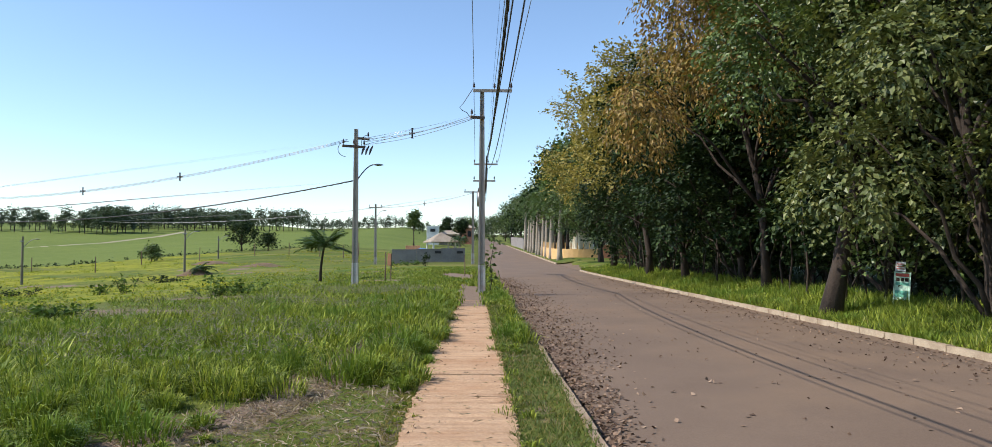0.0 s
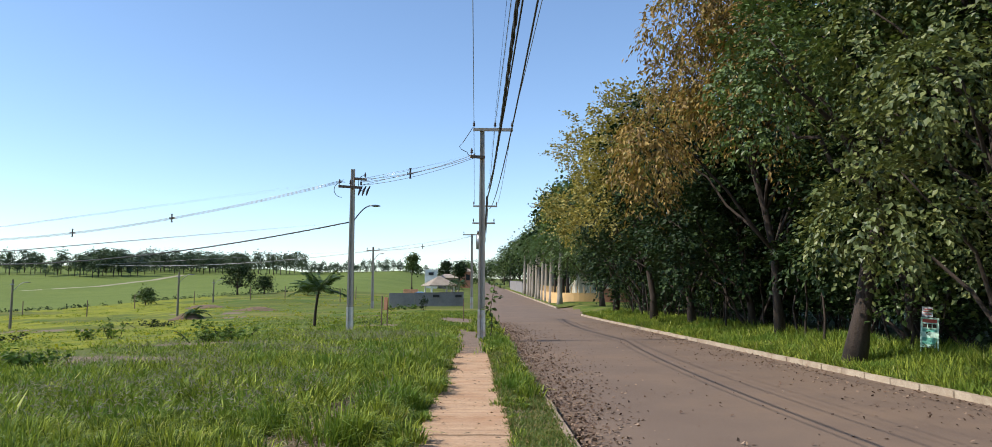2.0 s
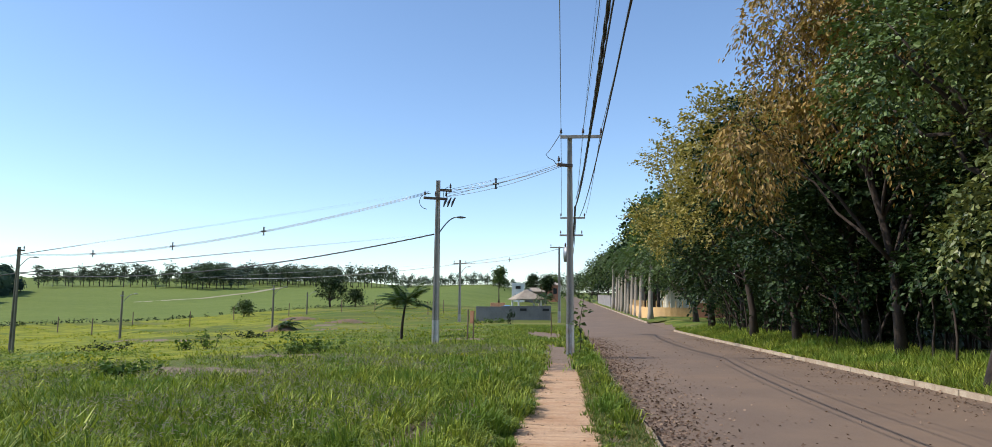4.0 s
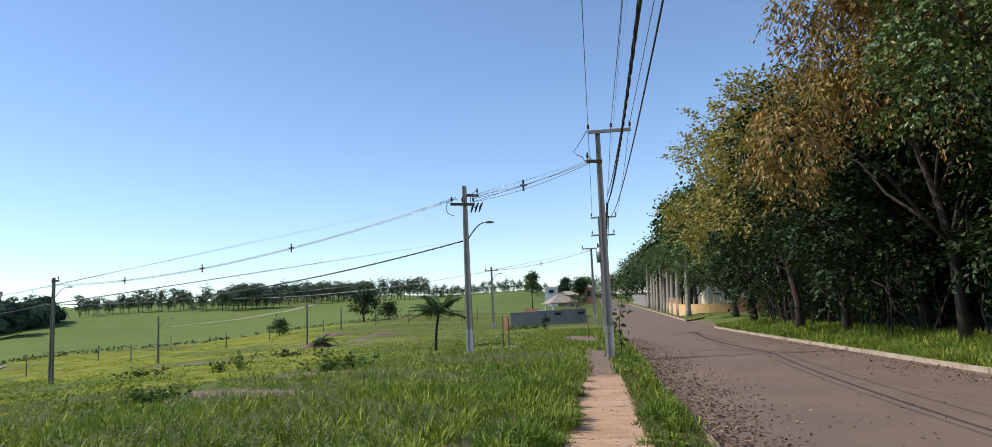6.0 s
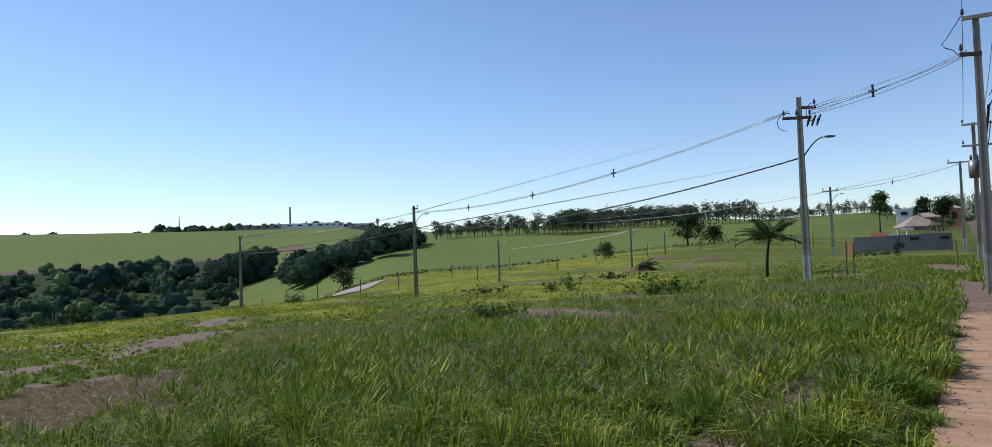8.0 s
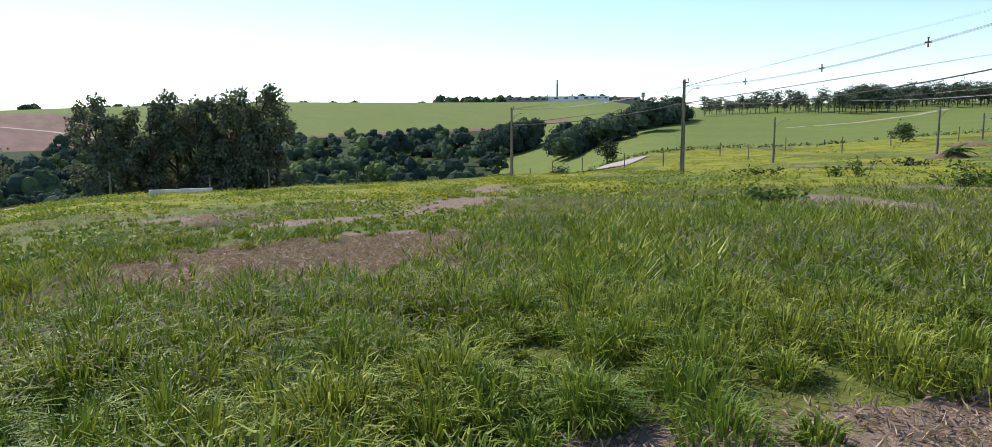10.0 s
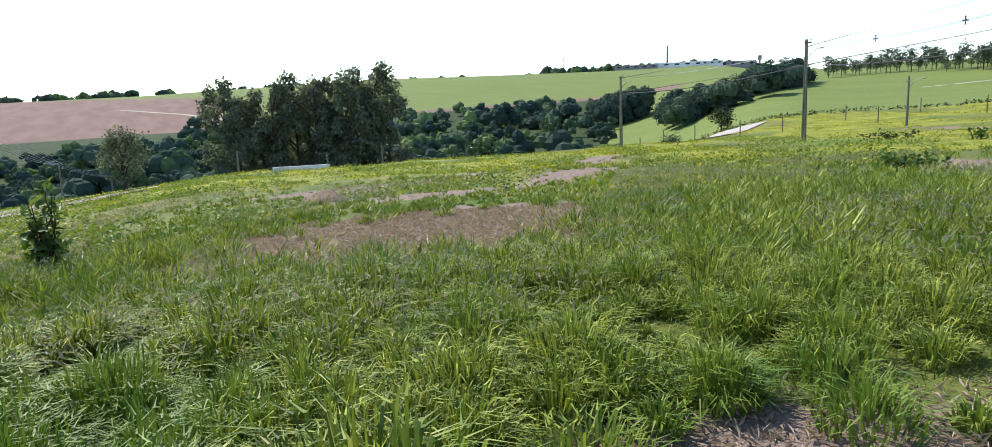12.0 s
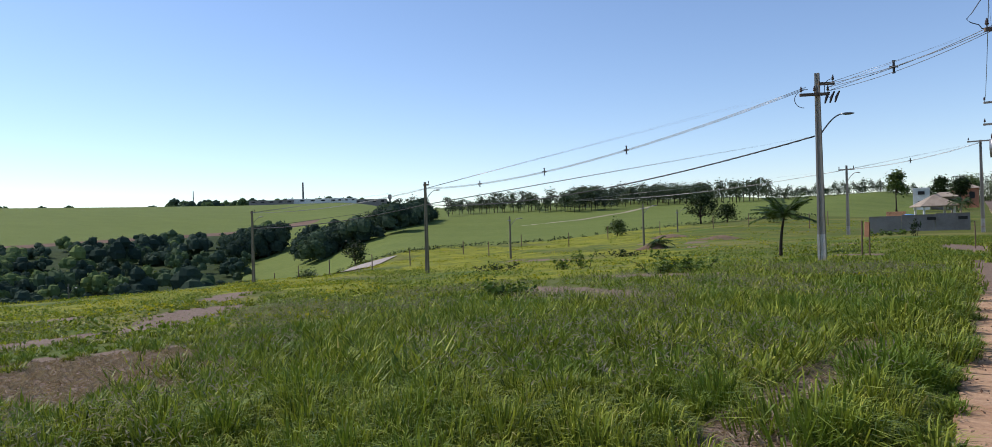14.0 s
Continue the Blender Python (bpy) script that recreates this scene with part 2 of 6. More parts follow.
CONCRETE_PATH = cracked_concrete()
KERB = surface("kerb_concrete", (0.28, 0.21, 0.14), (0.5, 0.4, 0.28), 2.0, 40, 0.9, 0.008, stain=(0.24, 0.15, 0.09), stain_scale=1.5)
KERB_DIRTY = surface("kerb_earthy", (0.26, 0.18, 0.12), (0.42, 0.32, 0.22), 2.0, 40, 0.95, 0.01, stain=(0.22, 0.13, 0.075), stain_scale=1.5)
POLE = surface("pole_concrete", (0.25, 0.22, 0.185), (0.38, 0.345, 0.295), 1.5, 35, 0.9, 0.004, stain=(0.22, 0.2, 0.17), stretch=(3, 3, 0.6))
# Darker copy of the pole concrete; the posts' shaded side is put into its colour.
SHADED_POLE = surface("shaded_pole_concrete", (0.12, 0.105, 0.075), (0.22, 0.195, 0.145), 1.5, 35, 0.9, 0.004, stain=(0.1, 0.1, 0.06), stretch=(3, 3, 0.6))
WHITEWASH = surface("whitewash", (0.42, 0.4, 0.37), (0.56, 0.54, 0.5), 3, 30, 0.9, 0.003, stain=(0.36, 0.25, 0.18), stain_scale=2)
STEEL = surface("galvanised_steel", (0.18, 0.18, 0.18), (0.3, 0.3, 0.3), 4, 50, 0.45, 0.001, metal=0.7)
CABLE = surface("cable_sheath", (0.018, 0.018, 0.018), (0.04, 0.04, 0.04), 3, 40, 0.6, 0)
WIRE = surface("bare_wire", (0.16, 0.16, 0.16), (0.26, 0.26, 0.26), 3, 40, 0.4, 0, metal=0.6)
PORCELAIN = surface("insulator_glaze", (0.05, 0.03, 0.02), (0.09, 0.06, 0.05), 6, 40, 0.25, 0)
BARK = surface("bark", (0.022, 0.015, 0.011), (0.06, 0.041, 0.029), 3, 22, 0.95, 0.03, stretch=(3, 3, 0.5))
PALE_BARK = surface("pale_bark", (0.2, 0.16, 0.12), (0.36, 0.31, 0.25), 3, 22, 0.9, 0.012, stretch=(2, 2, 1.5))
OLD_WOOD = surface("weathered_wood", (0.1, 0.07, 0.05), (0.22, 0.15, 0.1), 5, 40, 0.9, 0.006, stretch=(4, 4, 0.4))
LEAF_GREEN = foliage("leaf_green", [(0, (0.045, 0.072, 0.02)), (0.6, (0.085, 0.13, 0.034)), (1, (0.165, 0.22, 0.065))], 0.2, 0.42, gloss=0.32)
LEAF_OLIVE = foliage("leaf_olive", [(0, (0.06, 0.08, 0.026)), (0.6, (0.125, 0.152, 0.047)), (1, (0.24, 0.25, 0.086))], 0.25, 0.42, gloss=0.32)
# Dark green leaf, lowered to near black: the wood's inner shade is in its colour.
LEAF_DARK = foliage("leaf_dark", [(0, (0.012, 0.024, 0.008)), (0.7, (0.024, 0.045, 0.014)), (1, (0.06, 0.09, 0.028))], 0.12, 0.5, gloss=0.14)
LEAF_GOLD = foliage("leaf_gold", [(0, (0.16, 0.15, 0.04)), (0.35, (0.3, 0.25, 0.065)), (0.85, (0.47, 0.38, 0.11)), (1, (0.12, 0.15, 0.04))], 0.3, 0.5)
LEAF_BRONZE = foliage("leaf_bronze", [(0, (0.13, 0.085, 0.03)), (0.5, (0.3, 0.19, 0.055)), (0.8, (0.45, 0.3, 0.09)), (1, (0.12, 0.17, 0.04))], 0.3, 0.5)
LEAF_PALM = foliage("leaf_palm", [(0, (0.03, 0.06, 0.014)), (1, (0.08, 0.13, 0.03))], 0.25, 0.35)
# Ridge tree leaves: green with blue-grey patches that paint in distance haze.
LEAF_FAR_HAZE = foliage("leaf_far_haze", [(0, (0.04, 0.065, 0.032)), (0.6, (0.075, 0.11, 0.05)), (1, (0.11, 0.145, 0.085))], 0.15, 0.6, 0.03, (0.06, 0.085, 0.06))
# Far crowns: greens shifted towards blue, so the colour carries haze.
CROWN_FAR_HAZE = foliage("crown_far_haze", [(0, (0.055, 0.085, 0.054)), (0.6, (0.08, 0.112, 0.07)), (1, (0.115, 0.15, 0.085))], 0.25, 0.9, tone=True, gloss=0.05)
LEAF_EUC = foliage("leaf_eucalyptus", [(0, (0.08, 0.105, 0.07)), (0.6, (0.15, 0.17, 0.105)), (1, (0.25, 0.25, 0.14))], 0.3, 0.7, gloss=0.1)
GRASS = foliage("grass_blade", [(0, (0.06, 0.09, 0.018)), (0.45, (0.19, 0.24, 0.034)), (0.85, (0.36, 0.4, 0.058)), (0.96, (0.4, 0.43, 0.07)), (1, (0.5, 0.43, 0.18))], 0.24, 0.5, 0.55, (0.12, 0.2, 0.028), gloss=0.12)
WEED = foliage("yellow_green_weed", [(0, (0.14, 0.17, 0.02)), (0.5, (0.3, 0.3, 0.03)), (1, (0.46, 0.42, 0.05))], 0.45, 0.75, 0.12, (0.12, 0.2, 0.025), gloss=0.08)
LAWN = foliage("short_grass", [(0, (0.065, 0.095, 0.018)), (0.6, (0.12, 0.165, 0.03)), (0.8, (0.22, 0.19, 0.06)), (1, (0.3, 0.23, 0.1))], 0.35, 0.55)
SEED = foliage("grass_seed_head", [(0, (0.2, 0.19, 0.14)), (1, (0.36, 0.33, 0.26))], 0.4, 0.7)
TURF = foliage("trodden_turf", [(0, (0.09, 0.095, 0.02)), (0.5, (0.19, 0.18, 0.042)), (1, (0.34, 0.26, 0.1))], 0.25, 0.7, gloss=0.1)
STRAW = foliage("dry_straw", [(0, (0.28, 0.21, 0.15)), (1, (0.5, 0.41, 0.3))], 0.2, 0.8)
LITTER = foliage("dry_leaf", [(0, (0.06, 0.036, 0.024)), (0.5, (0.16, 0.098, 0.064)), (1, (0.36, 0.25, 0.17))], 0.1, 0.75)


# ---------------------------------------------------------------- the ground
def build_ground():
    fine = np.arange(-40, 112.01, 0.6)
    az = np.concatenate([fine, np.arange(116, 320, 4)])
    r = np.concatenate([[0.0], np.geomspace(0.6, 4500, 220)])
    A, R = np.meshgrid(np.radians(az), r[1:])
    x, y = -R * np.sin(A), 3 + R * np.cos(A)
    z = ground_z(x, y)
    under = (x > 1.05) & (x < 9.9) & (y < 700) & (y > -45)
    z = z - 0.35 * under - 0.03 * ((x > -0.6) & (x < 1.45) & (y < 62))
    n, k = x.shape[1], x.shape[0]
    v = np.concatenate([np.stack([x, y, z], -1).reshape(-1, 3), [[0, 3, -0.35]]])
    i, j = np.meshgrid(np.arange(k - 1), np.arange(n), indexing="ij")
    j2 = (j + 1) % n
    q = np.stack([i * n + j, (i + 1) * n + j, (i + 1) * n + j2, i * n + j2], -1).reshape(-1, 4)[:, ::-1]
    # the sheet is quads; the middle ring closes with degenerate-free fans of two
    me = sheet("ground", v[:-1], q, LAND, True)
    deg, dist = np.degrees(A), R
    deg = (deg + 180) % 360 - 180
    soil = np.zeros_like(x)
    for cx, cy, rx, ry, turn in PATCHES:
        c, s = math.cos(radians(turn)), math.sin(radians(turn))
        u, w = (x - cx) * c + (y - cy) * s, -(x - cx) * s + (y - cy) * c
        soil = np.maximum(soil, sstep(np.hypot(u / rx, w / ry), 1.35, 0.75))
    soil = np.maximum(soil, sstep(from_track(x, y) + 0.12 * wander(x, y, 0.5, 2), 0.6, 0.2))
    soil = np.maximum(soil, 0.36 * turf(x, y))
    yellow = sstep(deg, 14, 24) * sstep(deg, 92, 80) * sstep(dist, 26, 44) * (0.5 + 0.5 * wander(x, y * 1.7, 9, 3))
    yellow = np.clip(yellow * 1.5, 0, 1)
    low = 128 + 14 * np.sin(np.radians(deg * 6))
    cane = sstep(dist - low, -3, 3) * sstep(deg, 1, 6) * sstep(deg, 55, 52.5)
    cane = np.maximum(cane, sstep(dist, 430, 440) * sstep(deg, 36, 40) * sstep(deg, 150, 120))
    brown = sstep(dist, 300, 310) * sstep(dist, 690 + (deg - 80) * 18, 680 + (deg - 80) * 18) * sstep(deg, 81, 82)
    brown = np.maximum(brown, sstep(dist, 420, 425) * sstep(dist, 452, 446) * sstep(deg, 46, 48) * sstep(deg, 84, 82))
    # Mask for the tree floor, whose colour includes shade.
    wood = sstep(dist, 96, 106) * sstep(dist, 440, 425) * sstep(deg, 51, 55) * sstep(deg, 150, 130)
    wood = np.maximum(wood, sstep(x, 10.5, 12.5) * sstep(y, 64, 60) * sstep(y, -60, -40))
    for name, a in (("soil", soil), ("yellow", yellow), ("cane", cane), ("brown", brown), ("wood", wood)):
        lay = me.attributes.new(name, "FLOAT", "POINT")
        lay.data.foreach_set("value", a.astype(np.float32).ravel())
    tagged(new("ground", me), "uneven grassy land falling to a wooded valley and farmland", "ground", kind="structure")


# bare places: centre, half sizes, turn
PATCHES = [(-11.9, 8.2, 4.4, 2.9, 112), (-20.2, 13, 4.6, 1.8, 105), (-24, 19.8, 3.4, 1.4, 120), (-27.5, 10.2, 4.6, 1.9, 100), (-10, 23, 5.2, 1.1, 143), (-31, 20, 5, 1.5, 120), (-36, 30, 6, 1.3, 135),
           (-11, 31, 4, 0.8, 160), (0.0, 31, 0.75, 6.5, 0), (-0.9, 47, 1.3, 7, 8),
           (-9, 60, 5, 0.5, 175), (-22, 70, 4, 0.5, 170), (-27, 79, 5, 0.6, 170), (-4.2, 41, 2.6, 0.4, 15), (-35, 62, 6, 0.8, 160), (-78, 75, 14, 3.0, 140)]
# a trodden track that leaves the footpath's side and bends away through the grass
TRACK_LINE = np.array([(-1.3, 14.5), (-1.5, 13), (-1.72, 10.8), (-1.82, 9), (-1.95, 7.8), (-2.4, 6.9), (-2.75, 6.2), (-2.95, 5.5), (-3.0, 5.0)])


def from_track(x, y):
    """Distance from the trodden track."""
    x, y = np.asarray(x, float), np.asarray(y, float)
    best = np.full(x.shape, 1e9)
    for (ax, ay), (bx, by) in zip(TRACK_LINE[:-1], TRACK_LINE[1:]):
        ux, uy = bx - ax, by - ay
        k = np.clip(((x - ax) * ux + (y - ay) * uy) / (ux * ux + uy * uy), 0, 1)
        best = np.minimum(best, np.hypot(x - ax - k * ux, y - ay - k * uy))
    return best


def turf(x, y):
    """1 on the short trodden turf between the track and the footpath."""
    side = np.interp(y, TRACK_LINE[::-1, 1], TRACK_LINE[::-1, 0])
    return sstep(x - side, 0.0, 0.3) * sstep(np.asarray(y) + 0.5 * wander(x, y, 0.7), 9.5, 8.7) * (np.asarray(x) < -0.3)


build_ground()


def strip(x0, x1, ys, lift, cross=2):
    """A band along the road between two sides, laid lift above the road's line."""
    xs = np.linspace(x0, x1, cross)
    X, Y = np.meshgrid(xs, ys)
    Z = road_z(Y) + lift
    v = np.stack([X, Y, Z], -1).reshape(-1, 3)
    f = [(i * cross + j, i * cross + j + 1, (i + 1) * cross + j + 1, (i + 1) * cross + j) for i in range(len(ys) - 1) for j in range(cross - 1)]
    return v, f


YS = np.concatenate([np.arange(-40, 60, 2.0), np.arange(60, 700, 8.0)])
solid("road", strip(1.46, 8.74, YS, -0.11, 6), ASPHALT, "worn brown-grey asphalt street with scattered leaves", "road", kind="structure")
sy = np.arange(60.5, 77, 1.0)
X, Y = np.meshgrid(np.linspace(8.7, 60, 12), sy)
Z = road_z(Y) - 0.09
solid("side_road", (np.stack([X, Y, Z + 0.4 * sstep(X, 9, 14)], -1).reshape(-1, 3), [(i * 12 + j, i * 12 + j + 1, (i + 1) * 12 + j + 1, (i + 1) * 12 + j) for i in range(len(sy) - 1) for j in range(11)]),
      ASPHALT, "asphalt side street joining the main one", "road", kind="structure")


def kerb(x0, x1, y0, y1, top, name, label, mat=None):
    holder = tagged(new(name), label, "kerb", kind="structure")
    rng = np.random.default_rng(int(abs(x0) * 100))
    y = y0
    mid = (x0 + x1) / 2
    me = sheet("kerb_stone", *block(x0 - mid, x1 - mid, 0.012, 0.988, -0.3, top, 1.0, 0.012), mat or KERB)
    while y < y1:
        ob = new("kerb_stone", me)
        ob.parent = holder
        ob.matrix_world = pose(mid + rng.normal(0, 0.005), y, float(road_z(y + 0.5)) + rng.normal(0, 0.004), rng.normal(0, 0.25), rng.normal(0, 1.0), rng.normal(0, 0.35))
        y += 1.0
    return holder


# ---------------------------------------------------------------- poles and wires
def pole_body(parent, height, base_w=0.30, top_w=0.17, white=1.1, sink=0.4, mat=None):
    """An H-section concrete pole: two flanges and a thinner web, narrowing upwards, with a whitewashed foot."""
    def sec(z):
        return base_w + (top_w - base_w) * z / height

    def shaft(z0, z1, grow=0.0):
        prof = [(-0.5, -0.36), (-0.22, -0.36), (-0.22, -0.2), (0.22, -0.2), (0.22, -0.36), (0.5, -0.36), (0.5, 0.36), (0.22, 0.36), (0.22, 0.2), (-0.22, 0.2), (-0.22, 0.36), (-0.5, 0.36)]
        v = [(px * (sec(z) + grow), py * (sec(z) + grow), z) for z in (z0, z1) for px, py in prof]
        f = [(i, (i + 1) % 12, 12 + (i + 1) % 12, 12 + i) for i in range(12)]
        for b in (0, 12):
            f += [tuple(b + i for i in (q if b else q[::-1])) for q in ((0, 1, 10, 11), (2, 3, 8, 9), (4, 5, 6, 7))]
        return np.array(v), f

    part("shaft", shaft(-sink, height), mat or POLE, parent)
    if white:
        part("painted_foot", shaft(-sink, white, 0.012), WHITEWASH, parent, "whitewashed foot of the pole")


def pin_insulator(parent, at, h=0.28, r=0.055):
    z = np.array([0, 0.3, 0.3, 0.45, 0.55, 0.6, 0.75, 0.8, 1.0]) * h
    rr = np.array([0.25, 0.25, 0.8, 1.0, 0.6, 0.85, 0.8, 0.45, 0.4]) * r
    pts = np.stack([np.full(9, at[0]), np.full(9, at[1]), at[2] + z], 1)
    part("insulator", tube(pts, rr, 8), PORCELAIN, parent, "dark glazed pin insulator")


def street_lamp_arm(parent, at, way, reach=0.85, rise=0.85):
    way = np.array([*way, 0.0])
    way /= np.linalg.norm(way)
    s = np.linspace(0, 1, 9)
    pts = np.array(at) + np.outer(s * reach, way) + np.outer(rise * np.sin(s * 1.5) / math.sin(1.5), [0, 0, 1])
    arm = part("lamp_arm", tube(pts, 0.028, 8), STEEL, parent, "curved steel lamp arm", True)
    end = pts[-1]
    head = tube(end + np.outer(np.linspace(-0.05, 0.45, 7), way), [0.03, 0.06, 0.09, 0.1, 0.09, 0.07, 0.02], 8)
    head[0][:, 2] = end[2] + (head[0][:, 2] - end[2]) * 0.55
    part("lamp_head", head, STEEL, arm, "grey cobra-head lantern", True)


def utility_pole(x, y, z, height, label, arms=(), lamp=None, turn=0.0, white=1.1, width=0.30, mat=None):
    p = thing("utility_pole", (0, 0, 0), label, "utility pole", "power line poles")
    pole_body(p, height, width, width * 0.58, white, 0.4, mat)
    for za, half, off, ang, pins in arms:
        c, s = math.cos(radians(ang)), math.sin(radians(ang))
        R = np.array([[c, -s, 0], [s, c, 0], [0, 0, 1]])
        v, f = block(off - half, off + half, -0.19, -0.09, za - 0.055, za + 0.055, 1.0, 0.01)
        arm = part("crossarm", (np.asarray(v) @ R.T, f), OLD_WOOD if half < 0.6 else POLE, p, "crossarm")
        for u in pins:
            pin_insulator(p, R @ np.array([off + u * half, -0.14, za + 0.05]))
    if lamp:
        street_lamp_arm(p, (0, 0, lamp[0]), lamp[1])
    p.matrix_world = pose(x, y, z, 0, 0, turn)
    return p


def wire(name, a, b, sag, r, mat, label, n=24):
    s = np.linspace(0, 1, n)
    a, b = np.array(a, float), np.array(b, float)
    pts = a + np.outer(s, b - a)
    pts[:, 2] -= sag * 4 * s * (1 - s)
    return solid(name, tube(pts, r, 5), mat, label, "cable", "overhead wires", smooth=True)


def twisted(name, a, b, sag, r, mat, label, n=90, strands=3):
    """A bundle of insulated conductors wound round each other."""
    s = np.linspace(0, 1, n)
    a, b = np.array(a, float), np.array(b, float)
    pts = a + np.outer(s, b - a)
    pts[:, 2] -= sag * 4 * s * (1 - s)
    way = (b - a) / np.linalg.norm(b - a)
    side = np.cross(way, [0, 0, 1])
    side /= np.linalg.norm(side)
    ps = []
    for k in range(strands):
        ph = s * np.linalg.norm(b - a) * 4.0 + k * 2 * np.pi / strands
        ps.append(tube(pts + r * (np.outer(np.cos(ph), side) + np.outer(np.sin(ph), [0, 0, 1])), r * 0.8, 5))
    return solid(name, joined(ps), mat, label, "cable", "overhead wires", smooth=True)


# ---------------------------------------------------------------- foliage tools
def leaf_cloud(centres, per, spread, size, rng, droop=0.35, narrow=0.42, upright=0.6, normals=None):
    """Folded leaves scattered round twig ends."""
    c = np.repeat(np.asarray(centres, float), per, 0)
    n = len(c)
    p = c + rng.normal(0, 1, (n, 3)) * np.asarray(spread)
    d = rng.normal(0, 1, (n, 3))
    d[:, 2] = d[:, 2] * upright - droop
    d /= np.linalg.norm(d, axis=1)[:, None]
    up = rng.normal(0, 0.5, (n, 3)) + ([0, 0, 1] if normals is None else np.repeat(normals, per, 0) * 1.6)
    if normals is not None:
        d = np.cross(up, rng.normal(0, 1, (n, 3)))
        d /= np.linalg.norm(d, axis=1)[:, None] + 1e-6
    s = np.cross(d, up)
    s /= np.linalg.norm(s, axis=1)[:, None] + 1e-6
    h = np.cross(s, d)
    L = size * rng.uniform(0.6, 1.35, n)[:, None]
    tip, mid = p + d * L, p + d * L * 0.45
    v = np.stack([p, mid + s * L * narrow + h * L * 0.12, tip, mid - s * L * narrow + h * L * 0.12], 1).reshape(-1, 3)
    i = np.arange(n)[:, None] * 4
    f = np.concatenate([i + [0, 1, 2], i + [0, 2, 3]])
    return v, f


def spray_cloud(r, tips, ways, per, length, size, droop=0.35, narrow=0.34, lift=0.5):
    """Leafy twigs: leaves set alternately along each twig, which bends down to its end."""
    n = len(tips)
    d = np.asarray(ways, float) + r.normal(0, 0.3, (n, 3))
    d[:, 2] -= droop * 0.5
    d /= np.linalg.norm(d, axis=1)[:, None] + 1e-9
    side = np.cross(d, [0, 0, 1.0]) + 1e-4
    side /= np.linalg.norm(side, axis=1)[:, None]
    nrm = np.cross(side, d) + np.asarray(ways) * lift
    L = length * r.uniform(0.6, 1.3, n)
    d, side, nrm, L = (np.repeat(a, per, 0) for a in (d, side, nrm, L))
    u = np.tile((np.arange(per) + 0.5) / per, n)[:, None]
    sg = np.tile(np.where(np.arange(per) % 2, 1.0, -1.0), n)[:, None]
    m = n * per
    p = np.repeat(np.asarray(tips, float), per, 0) + d * u * L[:, None] + side * sg * size * 0.25 + r.normal(0, size * 0.45, (m, 3))
    p[:, 2] -= droop * (u[:, 0] ** 2) * L
    way = d * 0.55 + side * sg * 0.8 + r.normal(0, 0.4, (m, 3))
    way[:, 2] -= droop
    way /= np.linalg.norm(way, axis=1)[:, None]
    up = nrm + r.normal(0, 0.45, (m, 3))
    s = np.cross(way, up)
    s /= np.linalg.norm(s, axis=1)[:, None] + 1e-9
    h = np.cross(s, way)
    ll = size * r.uniform(0.65, 1.35, (m, 1))
    mid = p + way * ll * 0.45
    v = np.stack([p, mid + s * ll * narrow + h * ll * 0.1, p + way * ll, mid - s * ll * narrow + h * ll * 0.1], 1).reshape(-1, 3)
    i = np.arange(m)[:, None] * 4
    return v, np.concatenate([i + [0, 1, 2], i + [0, 2, 3]])


def limb_path(a, b, rng, n=7, wob=0.12):
    s = np.linspace(0, 1, n)
    a, b = np.array(a, float), np.array(b, float)
    L = np.linalg.norm(b - a)
    p = a + np.outer(s, b - a) + rng.normal(0, wob * L * 0.25, (n, 3)) * np.sin(s * np.pi)[:, None]
    p[:, 2] += L * 0.08 * np.sin(s * np.pi)
    return p


